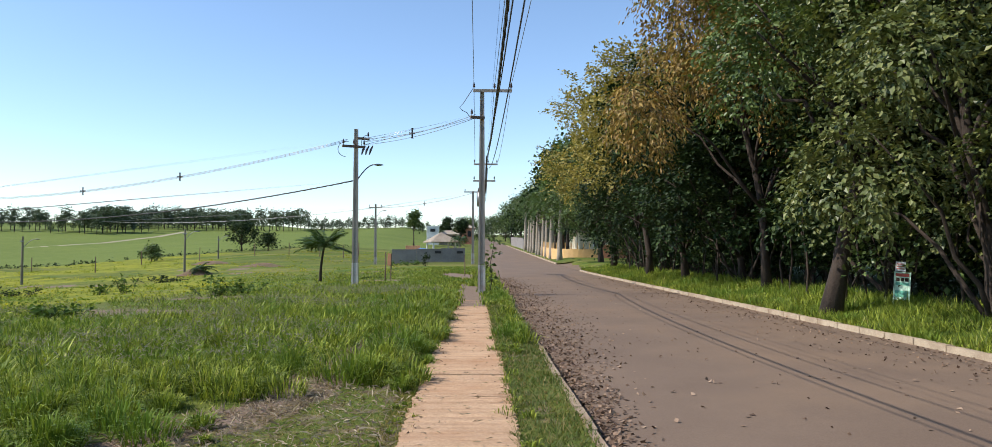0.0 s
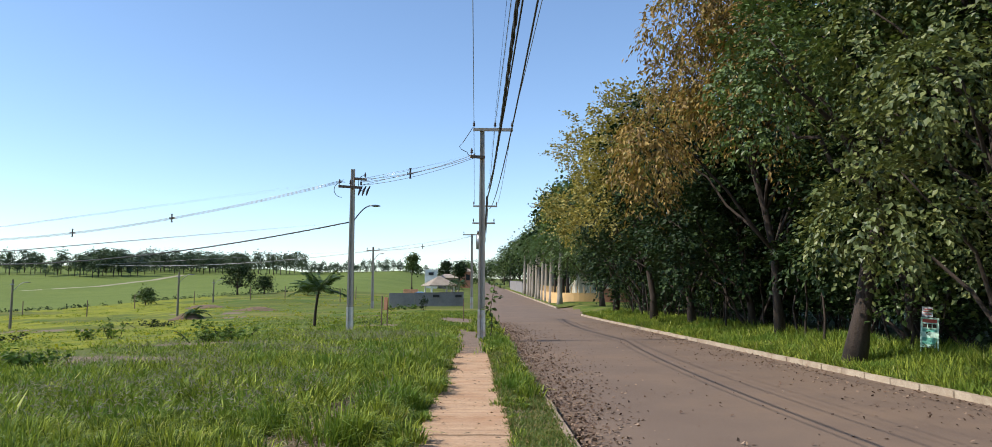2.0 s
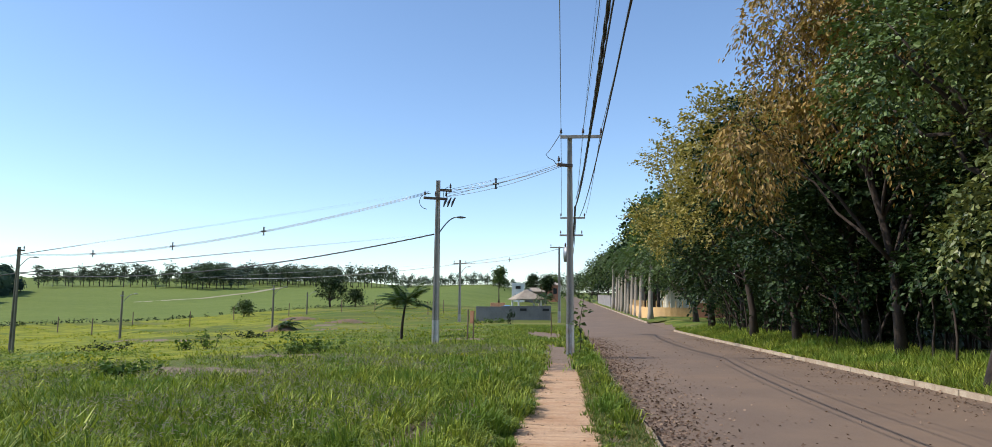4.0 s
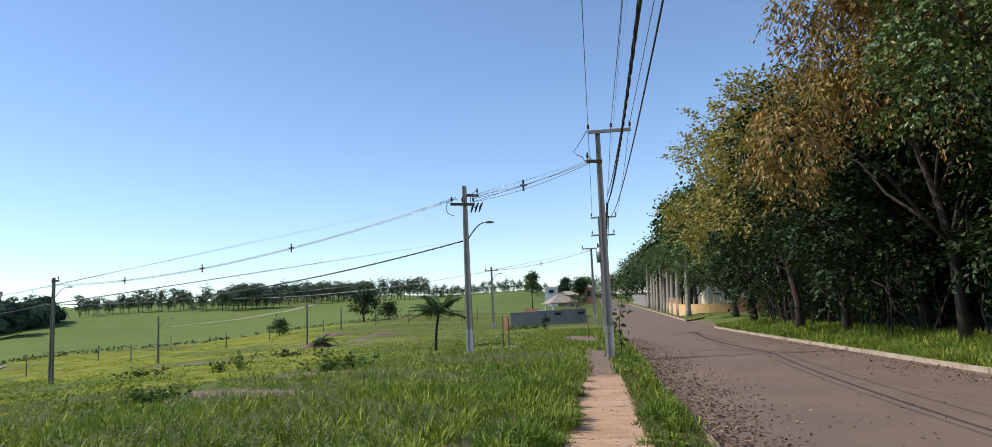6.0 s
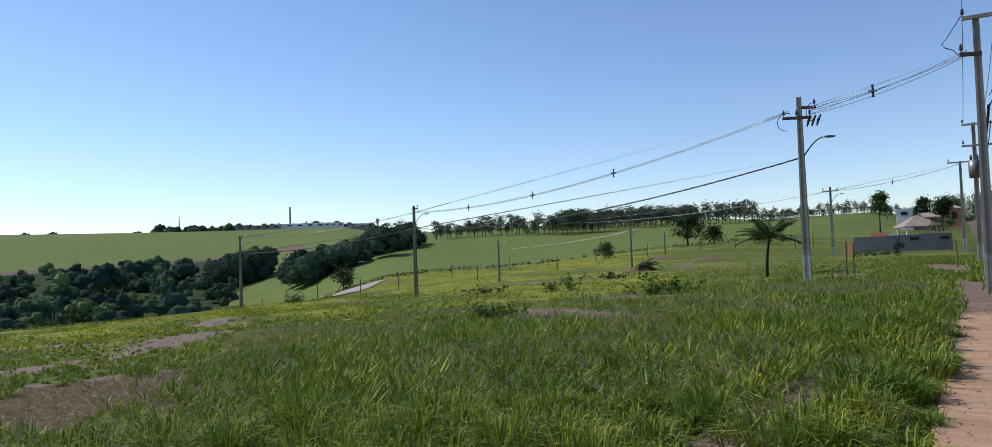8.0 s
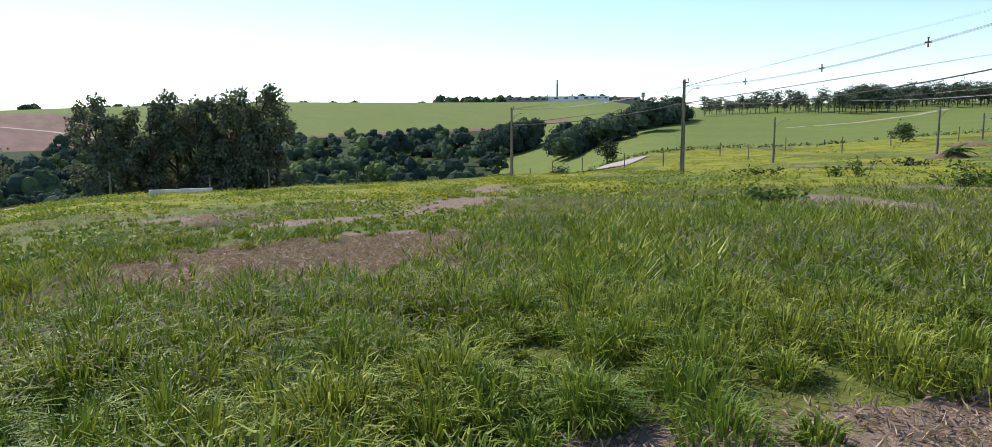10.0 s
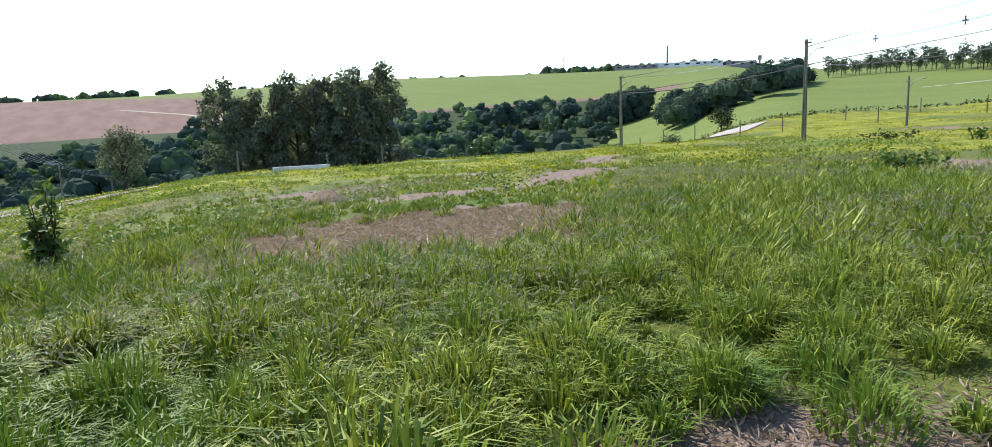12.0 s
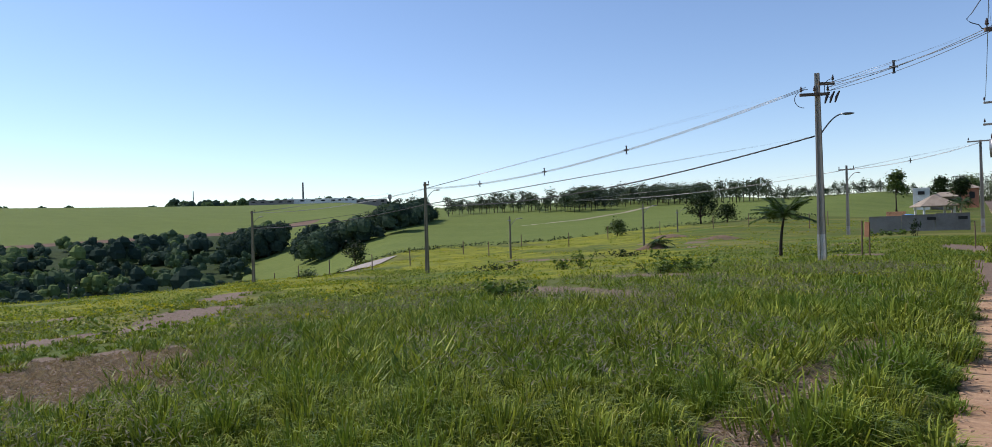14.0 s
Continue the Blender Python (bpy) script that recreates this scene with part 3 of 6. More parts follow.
def broad_tree(x, y, z, height, radius, leaf, label, seed, trunk_r=0.2, first=0.35, twigs=260, per=26, size=0.16, lean=(0, 0), flat=0.8, bark=None, category="tree", group="", name="tree", spread=0.34, hang=0.0, n_m=9, droop=0.35, spray=0.0):
    """Trunk and limbs, with a crown of leaves at the ends of twigs, in several uneven masses with gaps."""
    rng = np.random.default_rng(seed)
    t = thing(name, (0, 0, 0), label, category, group)
    fork = height * first
    top = np.array([lean[0], lean[1], height * 0.8])
    s = np.linspace(0, 1, 9)
    pts = np.outer(s, top)
    pts[:, :2] += rng.normal(0, 0.05 * radius, (9, 2)) * s[:, None]
    pts[0, 2] = -0.3
    r = trunk_r * (1 - 0.75 * s)
    r[0] *= 1.45
    part("trunk", tube(pts, r, 10), bark or BARK, t, smooth=True)
    masses, twig_ends, ways = [], [], []
    for k in range(n_m):
        a = 2 * np.pi * (k + rng.uniform(-0.3, 0.3)) / n_m * (2.4 if n_m < 12 else 4.3)
        u = rng.uniform(0.35, 1.0)
        hgt = fork + (height - fork) * (0.12 + 0.8 * (k + rng.uniform(0, 1)) / n_m)
        reach = radius * u * math.sin(min(1, (height * 1.12 - hgt) / (height - fork)) * 1.6)
        c = np.array([math.cos(a) * reach + lean[0] * hgt / height, math.sin(a) * reach + lean[1] * hgt / height, hgt])
        base_h = max(fork * 0.8, hgt - reach * 0.8 - 0.8)
        q = min(8, int(base_h / (height * 0.8) * 8))
        start = pts[q]
        part("limb", tube(limb_path(start, c, rng), np.linspace(trunk_r * 0.42, trunk_r * 0.09, 7), 6), bark or BARK, t, smooth=True)
        masses.append((c, radius * rng.uniform(0.36, 0.6) * (8 / n_m) ** 0.5))
    masses.append((np.array([lean[0], lean[1], height * 0.9]), radius * 0.5))
    for c, mr in masses:
        m = twigs // len(masses)
        d = rng.normal(0, 1, (m, 3))
        d /= np.linalg.norm(d, axis=1)[:, None]
        twig_ends.append(c + d * mr * (rng.uniform(0.25, 1.0, m)[:, None] ** (0.4 if spray else 0.6)) * [1, 1, flat] - [0, 0, hang])
        ways.append(d + [0, 0, 0.25])
    ends, ways = np.concatenate(twig_ends), np.concatenate(ways)
    ok = ends[:, 2] > 0.5
    if spray:
        part("crown", spray_cloud(rng, ends[ok], ways[ok], per, spray, size * (1.5 if droop > 0.8 else 1), droop, 0.2 if droop > 0.8 else 0.34), leaf, t)
    else:
        part("crown", leaf_cloud(ends[ok], per, spread, size, rng), leaf, t)
    t.matrix_world = pose(x, y, z, 0, 0, 0)
    return t


def palm(x, y, z, height, fronds, length, label, seed, trunk_r=0.13, bark=None, group="", droop=1.0):
    rng = np.random.default_rng(seed)
    t = thing("palm_tree", (0, 0, 0), label, "palm tree", group)
    s = np.linspace(0, 1, 10)
    pts = np.stack([0.2 * s ** 2, 0.1 * s ** 2, height * s - 0.2 * (s == 0)], 1)
    r = trunk_r * (1.25 - 0.55 * s)
    r[0] *= 1.3
    part("trunk", tube(pts, r, 9), bark or PALE_BARK, t, smooth=True)
    top = pts[-1]
    for k in range(fronds):
        a = k * 2.399 + rng.uniform(-0.2, 0.2)
        up = rng.uniform(0.1, 1.25)
        u = np.linspace(0, 1, 10)
        out = length * (u * math.cos(up * 0.8)) * rng.uniform(0.85, 1.1)
        hz = length * (math.sin(up) * u - droop * (0.45 + 0.2 * rng.random()) * u ** 2.2)
        rib = top + np.stack([np.cos(a) * out, np.sin(a) * out, hz], 1)
        side = np.array([-math.sin(a), math.cos(a), 0])
        vs, fs = [], []
        for q in np.linspace(0.14, 0.99, 26):
            i = min(8, int(q * 9))
            p = rib[i] + (rib[i + 1] - rib[i]) * (q * 9 - i)
            w = (rib[i + 1] - rib[i]) / np.linalg.norm(rib[i + 1] - rib[i])
            ll = length * 0.26 * math.sin(min(1, q * 1.2 + 0.25) * 2.5) + 0.05
            for sg in (-1, 1):
                tip = p + side * sg * ll * 0.85 + w * ll * 0.5 - np.array([0, 0, ll * rng.uniform(0.15, 0.5)])
                n0 = len(vs)
                vs += [p - w * 0.03, (p + tip) / 2 + w * 0.035 + [0, 0, 0.03], tip, (p + tip) / 2 - w * 0.035 + [0, 0, 0.03]]
                fs += [(n0, n0 + 1, n0 + 2, n0 + 3)]
        part("frond", joined([tube(rib, np.linspace(0.03, 0.006, 10), 4), (vs, fs)]), LEAF_PALM, t)
    t.matrix_world = pose(x, y, z)
    return t


def blades(xy, lengths, width, rng, lean=0.45, lift=None, heading=None, simple=False):
    """Bent grass blades, each of three faces, rooted at the land."""
    n = len(xy)
    z = ground_z(xy[:, 0], xy[:, 1]) - 0.02 if lift is None else lift
    root = np.stack([xy[:, 0], xy[:, 1], z], 1)
    a = rng.uniform(0, 2 * np.pi, n) if heading is None else heading
    out = np.stack([np.cos(a), np.sin(a), 0 * a], 1)
    side = np.stack([-np.sin(a), np.cos(a), 0 * a], 1)
    tw = rng.uniform(-0.8, 0.8, n)[:, None]
    side = side * np.cos(tw) + out * np.sin(tw)
    L = np.asarray(lengths)[:, None]
    k = np.clip(np.abs(rng.normal(0, 0.22, n) + lean), 0, 1.25)[:, None]
    w = np.asarray(width).reshape(-1, 1) * rng.uniform(0.7, 1.3, n)[:, None] * side
    mid = root + out * L * k * 0.35 + [0, 0, 1] * L * 0.6
    tip = root + out * L * k * 1.1 + [0, 0, 1] * L * (1.0 - 0.45 * k)
    if simple:
        v = np.stack([root - w * 0.55, root + w * 0.55, tip], 1).reshape(-1, 3)
        return v, np.arange(n)[:, None] * 3 + [0, 1, 2]
    v = np.stack([root - w * 0.5, root + w * 0.5, mid - w * 0.45, mid + w * 0.45, tip], 1).reshape(-1, 3)
    i = np.arange(n)[:, None] * 5
    f = np.concatenate([i + [0, 1, 3], i + [0, 3, 2], i + [2, 3, 4]])
    return v, f


# ---------------------------------------------------------------- path, kerbs
def build_path():
    holder = tagged(new("pavement"), "narrow reddish concrete footpath with brushed cross ridges", "pavement", kind="structure")
    rng = np.random.default_rng(4)
    y = -8.0
    while y < 28:
        L = 1.5
        n, m = 40, 7
        u, w = np.linspace(0, 1, n), np.linspace(0, 1, m)
        X, Y = np.meshgrid(-0.385 + 1.085 * w, y + 0.01 + (L - 0.02) * u)
        Z = 0.012 + 0.01 * rng.normal(0, 0.5, (n, 1)) + 0.005 * np.sin(Y * 44) + rng.normal(0, 0.002, (n, m))
        X = X + (w - 0.5) * 2 * rng.normal(0, 0.018, (n, 1)) * (np.abs(w - 0.5) > 0.4)
        top = np.stack([X, Y, Z], -1).reshape(-1, 3)
        f = [(i * m + j, i * m + j + 1, (i + 1) * m + j + 1, (i + 1) * m + j) for i in range(n - 1) for j in range(m - 1)]
        rim = [i * m for i in range(n)] + [(n - 1) * m + j for j in range(1, m)] + [i * m + m - 1 for i in range(n - 2, -1, -1)] + [j for j in range(m - 2, 0, -1)]
        low = top[rim] - [0, 0, 0.14]
        k = len(top)
        f += [(rim[i], rim[(i + 1) % len(rim)], k + (i + 1) % len(rim), k + i) for i in range(len(rim))]
        ob = new("slab", sheet("slab", np.concatenate([top, low]), f, CONCRETE_PATH))
        ob.parent = holder
        ob.location.z = rng.normal(0, 0.005) - 0.009 * max(0.0, y - 18.0) / 1.5
        y += L


build_path()


def verge(x0, x1, y0, y1, n, name, label):
    """A band of turf between two lines along the street."""
    ys = np.arange(y0, y1 + 0.01, 1.0)
    X, Y = np.meshgrid(np.linspace(x0, x1, n), ys)
    Z = ground_z(X, Y) - 0.012 + 0.01 * wander(X, Y, 0.5)
    f = [(i * n + j, i * n + j + 1, (i + 1) * n + j + 1, (i + 1) * n + j) for i in range(len(ys) - 1) for j in range(n - 1)]
    me = sheet(name, np.stack([X, Y, Z], -1).reshape(-1, 3), f, LAND, True)
    for k in ("soil", "yellow", "cane", "brown", "wood"):
        val = np.zeros(X.size) if k != "soil" else np.clip(0.45 * wander(X, Y, 1.3, 4).ravel() + (0.2 + 1.2 * (sstep(np.abs(X - 0.1 + 0.35 * sstep(Y, 26, 34)), 0.8, 0.35) * sstep(Y, 14, 19) * sstep(Y, 56, 46)).ravel() if x0 < 5 else 0.0), 0, 1)
        # Bank painted darker towards the trees, as shade from their overhang.
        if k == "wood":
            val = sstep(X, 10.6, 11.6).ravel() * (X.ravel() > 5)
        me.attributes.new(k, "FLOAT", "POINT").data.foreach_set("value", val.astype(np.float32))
    tagged(new(name, me), label, "verge", kind="structure")


verge(-0.75, 1.38, -12, 64, 9, "verge_west", "turf and red soil under the footpath and beside the kerb")
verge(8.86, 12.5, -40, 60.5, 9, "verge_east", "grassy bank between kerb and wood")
verge(8.86, 12.5, 77.5, 260, 9, "verge_north", "grassy strip before walls and palms")
kerb(1.37, 1.46, -12, 64, 0.0, "kerb_west", "weathered concrete kerb stones along the grass strip", KERB_DIRTY)
kerb(8.73, 8.87, -12, 60, 0.01, "kerb_east", "pale concrete kerb stones in front of the wood")
kerb(8.72, 8.88, 78, 210, 0.04, "kerb_north", "pale concrete kerb stones before the palms and walls")
kerb(1.37, 1.46, 66, 210, 0.0, "kerb_far", "concrete kerb stones on the rising street")

# ---------------------------------------------------------------- power lines
P1, P2, P1B, P1C = (0.5, 29.4), (-5.4, 34.55), (0.62, 52.5), (-0.1, 74.0)
P3, P4, P5 = (-10.8, 80.5), (-38.1, 50.55), (-62.5, 52.5)
PB = (0.5, -9.0)


def gz(p):
    return float(ground_z(*p))


Z1 = 8.15
utility_pole(*P1, 0.0, Z1, "tall grey concrete power pole with whitewashed foot beside the footpath", [(Z1 - 0.05, 0.78, 0.42, 0, (-0.96, 0.1, 0.96)), (7.0, 0.3, -0.25, 20, (-0.8,))])
utility_pole(*PB, 0.0, Z1, "tall grey concrete power pole beside the footpath", [(Z1 - 0.05, 0.78, 0.42, 0, (-0.96, 0.1, 0.96))])
utility_pole(*P2, gz(P2), 7.4, "grey concrete power pole with street lamp in the grass", [(6.55, 0.55, -0.15, 25, (-0.9, 0, 0.9)), (6.95, 0.3, 0.3, 25, (0.8,))], (4.9, (0.97, 0.3)))
utility_pole(*P1B, gz(P1B), 7.9, "grey concrete power pole carrying a transformer", [(7.8, 0.85, 0.3, 0, (-0.95, 0.2, 0.95)), (6.6, 0.8, 0.2, 0, (-0.9, 0.9))])
utility_pole(*P1C, gz(P1C), 7.4, "grey concrete power pole near a grey block wall", [(7.3, 0.9, 0.0, 0, (-0.9, 0.9))])
utility_pole(*P3, gz(P3), 6.6, "grey concrete power pole with street lamp", [(6.2, 0.7, 0, 0, (-0.9, 0, 0.9))], (5.0, (0.9, -0.3)), white=0.8)
utility_pole(*P4, gz(P4), 7.45, "grey concrete power pole with street lamp in rough pasture", [(7.2, 0.25, 0.15, 20, (0.8,))], (5.9, (0.95, 0.35)), white=0, mat=SHADED_POLE)
utility_pole(*P5, gz(P5), 7.4, "grey concrete power pole with street lamp in rough pasture", [(7.2, 0.25, 0.15, 20, (0.8,))], (5.9, (0.95, 0.35)), white=0, mat=SHADED_POLE)
za = Z1 + 0.2
for dx in (-0.33, 0.5, 1.17):
    wire("overhead_wire", (P1[0] + dx, P1[1], za), (PB[0] + dx, PB[1], za), 0.35, 0.011, WIRE, "bare conductor along the street")
    wire("overhead_wire", (P1[0] + dx, P1[1], za), (P1B[0] + dx * 1.1 - 0.1, P1B[1], gz(P1B) + 8.0), 0.3, 0.011, WIRE, "bare conductor along the street")
twisted("overhead_cable", (P1[0] + 0.2, P1[1], 5.45), (PB[0] + 0.1, PB[1], 5.6), 1.1, 0.014, CABLE, "twisted black insulated cable along the street", 150)
wire("overhead_cable", (P1[0] + 0.22, P1[1], 5.75), (PB[0] + 0.3, PB[1], 5.95), 0.95, 0.012, CABLE, "black telephone cable along the street")
wire("overhead_cable", (P1[0] + 0.3, P1[1], 5.0), (PB[0] + 0.25, PB[1], 5.3), 1.05, 0.01, CABLE, "black telephone cable along the street")
twisted("overhead_cable", (P1[0] + 0.2, P1[1], 5.45), (P1B[0] + 0.2, P1B[1], gz(P1B) + 5.6), 0.5, 0.028, CABLE, "twisted black insulated cable along the street")
wire("overhead_cable", (P1[0] + 0.22, P1[1], 5.0), (P1B[0] + 0.25, P1B[1], gz(P1B) + 5.2), 0.5, 0.016, CABLE, "black telephone cable along the street")
p2z, p4z, p5z, p3z = gz(P2), gz(P4), gz(P5), gz(P3)
for k, off in enumerate((-0.25, 0.0, 0.25)):
    wire("overhead_wire", (P1[0] - 0.25, P1[1] + off * 0.5, 7.05 + 0.12 * (k == 1)), (P2[0] + 0.35, P2[1] + off, p2z + 6.9 - 0.1 * k), 0.18, 0.011, WIRE, "bare conductor sagging between two poles")
    wire("overhead_wire", (P2[0] - 0.45, P2[1] + off, p2z + 6.75 + 0.1 * k), (P4[0], P4[1] + off, p4z + 6.85 + 0.06 * k), 0.9, 0.011, WIRE, "bare conductor sagging over the pasture")
    wire("overhead_wire", (P4[0], P4[1] + off, p4z + 6.9), (P5[0], P5[1] + off, p5z + 7.2), 0.5, 0.011, WIRE, "bare conductor sagging over the pasture")
twisted("overhead_cable", (P2[0] - 0.15, P2[1], p2z + 4.95), (P4[0], P4[1], p4z + 5.6), 0.9, 0.022, CABLE, "twisted black insulated cable over the pasture")
twisted("overhead_cable", (P4[0], P4[1], p4z + 5.6), (P5[0], P5[1], p5z + 5.6), 0.45, 0.025, CABLE, "twisted black insulated cable over the pasture")
for off in (-0.3, 0.3):
    wire("overhead_wire", (P1C[0], P1C[1] + off, gz(P1C) + 7.2), (P3[0], P3[1] + off, p3z + 6.2), 0.35, 0.014, WIRE, "bare conductor crossing to the lamp pole")
    wire("overhead_wire", (P3[0], P3[1] + off, p3z + 6.2), (-48, 96 + off, float(ground_z(-48, 96)) + 6.2), 0.7, 0.014, WIRE, "bare conductor crossing the pasture")

# ---------------------------------------------------------------- the wood beside the street
DARK = "dense dark-green broadleaf tree at the wood's edge"
WOOD = [  # x, y, height, radius, leaf, trunk radius, first fork, droop, label
    (9.45, 18.9, 12.5, 3.9, LEAF_GREEN, 0.225, 0.42, 0.45, "large green tree with leaning rough-barked trunk on the verge"),
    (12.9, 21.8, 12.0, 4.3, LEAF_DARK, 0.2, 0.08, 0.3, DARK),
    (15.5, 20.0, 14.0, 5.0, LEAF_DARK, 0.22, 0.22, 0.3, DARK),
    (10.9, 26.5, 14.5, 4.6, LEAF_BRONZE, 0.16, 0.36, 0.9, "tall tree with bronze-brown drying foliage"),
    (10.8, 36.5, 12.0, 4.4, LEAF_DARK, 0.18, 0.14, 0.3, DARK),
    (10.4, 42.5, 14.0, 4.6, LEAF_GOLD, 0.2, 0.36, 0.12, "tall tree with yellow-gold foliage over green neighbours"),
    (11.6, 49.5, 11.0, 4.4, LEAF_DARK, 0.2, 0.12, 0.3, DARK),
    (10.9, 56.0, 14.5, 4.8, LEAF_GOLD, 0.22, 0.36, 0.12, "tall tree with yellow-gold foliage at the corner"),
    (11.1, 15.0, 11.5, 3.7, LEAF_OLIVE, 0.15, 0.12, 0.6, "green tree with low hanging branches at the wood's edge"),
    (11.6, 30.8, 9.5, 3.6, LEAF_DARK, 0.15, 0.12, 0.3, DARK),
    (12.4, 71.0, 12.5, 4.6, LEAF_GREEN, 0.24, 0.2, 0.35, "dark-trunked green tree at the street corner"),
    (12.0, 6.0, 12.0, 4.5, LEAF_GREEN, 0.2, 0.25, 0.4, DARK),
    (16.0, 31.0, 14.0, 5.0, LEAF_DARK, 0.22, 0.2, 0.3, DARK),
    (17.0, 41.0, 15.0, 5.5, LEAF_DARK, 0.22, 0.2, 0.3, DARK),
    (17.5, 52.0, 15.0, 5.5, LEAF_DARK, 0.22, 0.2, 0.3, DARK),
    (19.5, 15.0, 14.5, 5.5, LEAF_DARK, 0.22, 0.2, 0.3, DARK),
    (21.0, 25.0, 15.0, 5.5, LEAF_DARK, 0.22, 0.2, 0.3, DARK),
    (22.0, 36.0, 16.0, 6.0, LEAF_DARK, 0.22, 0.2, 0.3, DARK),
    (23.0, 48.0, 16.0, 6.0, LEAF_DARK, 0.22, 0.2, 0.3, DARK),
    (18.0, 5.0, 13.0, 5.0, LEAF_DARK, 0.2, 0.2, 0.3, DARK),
]
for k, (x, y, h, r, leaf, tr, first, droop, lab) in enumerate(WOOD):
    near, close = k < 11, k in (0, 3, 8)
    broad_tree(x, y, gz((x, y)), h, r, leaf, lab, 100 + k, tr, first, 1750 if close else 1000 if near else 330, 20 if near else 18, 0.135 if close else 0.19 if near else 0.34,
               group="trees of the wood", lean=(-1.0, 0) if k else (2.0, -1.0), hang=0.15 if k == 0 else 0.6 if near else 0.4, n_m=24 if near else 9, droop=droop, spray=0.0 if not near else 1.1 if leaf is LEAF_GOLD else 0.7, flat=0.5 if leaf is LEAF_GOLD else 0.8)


def shrub(x, y, h, r, leaf, label, seed, size=0.15, twigs=60, per=18):
    rng = np.random.default_rng(seed)
    t = thing("shrub", (0, 0, 0), label, "shrub", "undergrowth shrubs")
    ends = rng.normal(0, 0.45, (twigs, 3)) * [r, r, 0] + np.array([0, 0, 1]) * (h * rng.uniform(0.15, 1, twigs) ** 0.8)[:, None]
    stems = [tube(limb_path((rng.normal(0, 0.1), rng.normal(0, 0.1), -0.1), e, rng, 5), np.linspace(0.03, 0.008, 5), 4) for e in ends[:9]]
    for st in stems:
        part("stem", st, BARK, t)
    part("foliage", leaf_cloud(ends, per, 0.26, size, rng), leaf, t)
    t.matrix_world = pose(x, y, gz((x, y)))
    return t


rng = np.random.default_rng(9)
# Undergrowth mostly in LEAF_DARK, whose colour already holds shade from the crowns above.
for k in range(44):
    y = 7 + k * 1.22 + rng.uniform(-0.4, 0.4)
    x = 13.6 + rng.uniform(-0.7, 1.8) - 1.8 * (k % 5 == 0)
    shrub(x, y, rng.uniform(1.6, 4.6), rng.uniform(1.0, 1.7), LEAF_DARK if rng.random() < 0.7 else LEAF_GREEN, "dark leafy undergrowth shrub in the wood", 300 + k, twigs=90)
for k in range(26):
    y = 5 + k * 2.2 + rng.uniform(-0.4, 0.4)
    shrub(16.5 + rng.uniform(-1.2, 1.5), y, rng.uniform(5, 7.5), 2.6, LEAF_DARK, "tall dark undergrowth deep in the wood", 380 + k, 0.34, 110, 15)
# thin bare stems of young trees at the wood's edge
for k in range(34):
    y = 12 + k * 1.35 + rng.uniform(-0.5, 0.5)
    x = 11.0 + rng.uniform(-0.4, 1.2)
    hh = rng.uniform(2.2, 4.5)
    p = limb_path((0, 0, -0.1), (rng.normal(0, 0.5), rng.normal(0, 0.5), hh), rng, 6, 0.08)
    s = solid("sapling_stem", tube(p, np.linspace(0.045, 0.02, 6), 5), BARK, "thin bare young stem at the wood's edge", "sapling", "bare stems", smooth=True)
    s.matrix_world = pose(x, y, gz((x, y)))

# palms and corner house side
for k, (az, d, h) in enumerate([(-4.0, 137, 10), (-4.3, 128, 9.2), (-4.5, 122, 9.8), (-4.7, 117, 9), (-5.0, 109, 8.6), (-5.2, 105, 7.4), (-5.5, 100, 8.4), (-5.8, 95, 7.6), (-6.2, 88.5, 7.8), (-6.9, 82.5, 7.2)]):
    x, y, z = spot(az, d)
    palm(x, y, z, h, 26, 3.3, "tall street palm with pale bare trunk and drooping fronds", 500 + k, 0.25, group="street palms", droop=1.75)
for k, (x, y, h, r) in enumerate([(12.0, 94, 15.5, 4.6), (12.8, 116, 17, 5.0), (16.5, 134, 17, 6), (15, 155, 15, 6), (14, 180, 15, 6), (13, 210, 14, 6), (12, 250, 13, 7), (12.6, 104, 16, 4.8), (-4.0, 300, 9, 6), (12, 300, 12, 8), (9, 390, 12, 9), (4, 470, 13, 11), (-4, 380, 10, 8), (14, 350, 12, 9), (15.5, 79.5, 11, 4.5), (16.5, 108, 13, 6), (13.5, 122, 9, 4)]):
    broad_tree(x, y, gz((x, y)), h, r, LEAF_DARK if k % 2 else LEAF_GREEN, "green street tree behind the palms", 540 + k, 0.22, 0.16, 210, 18, 0.5, group="street trees", spread=0.65)

# ---------------------------------------------------------------- far trees
rng = np.random.default_rng(21)


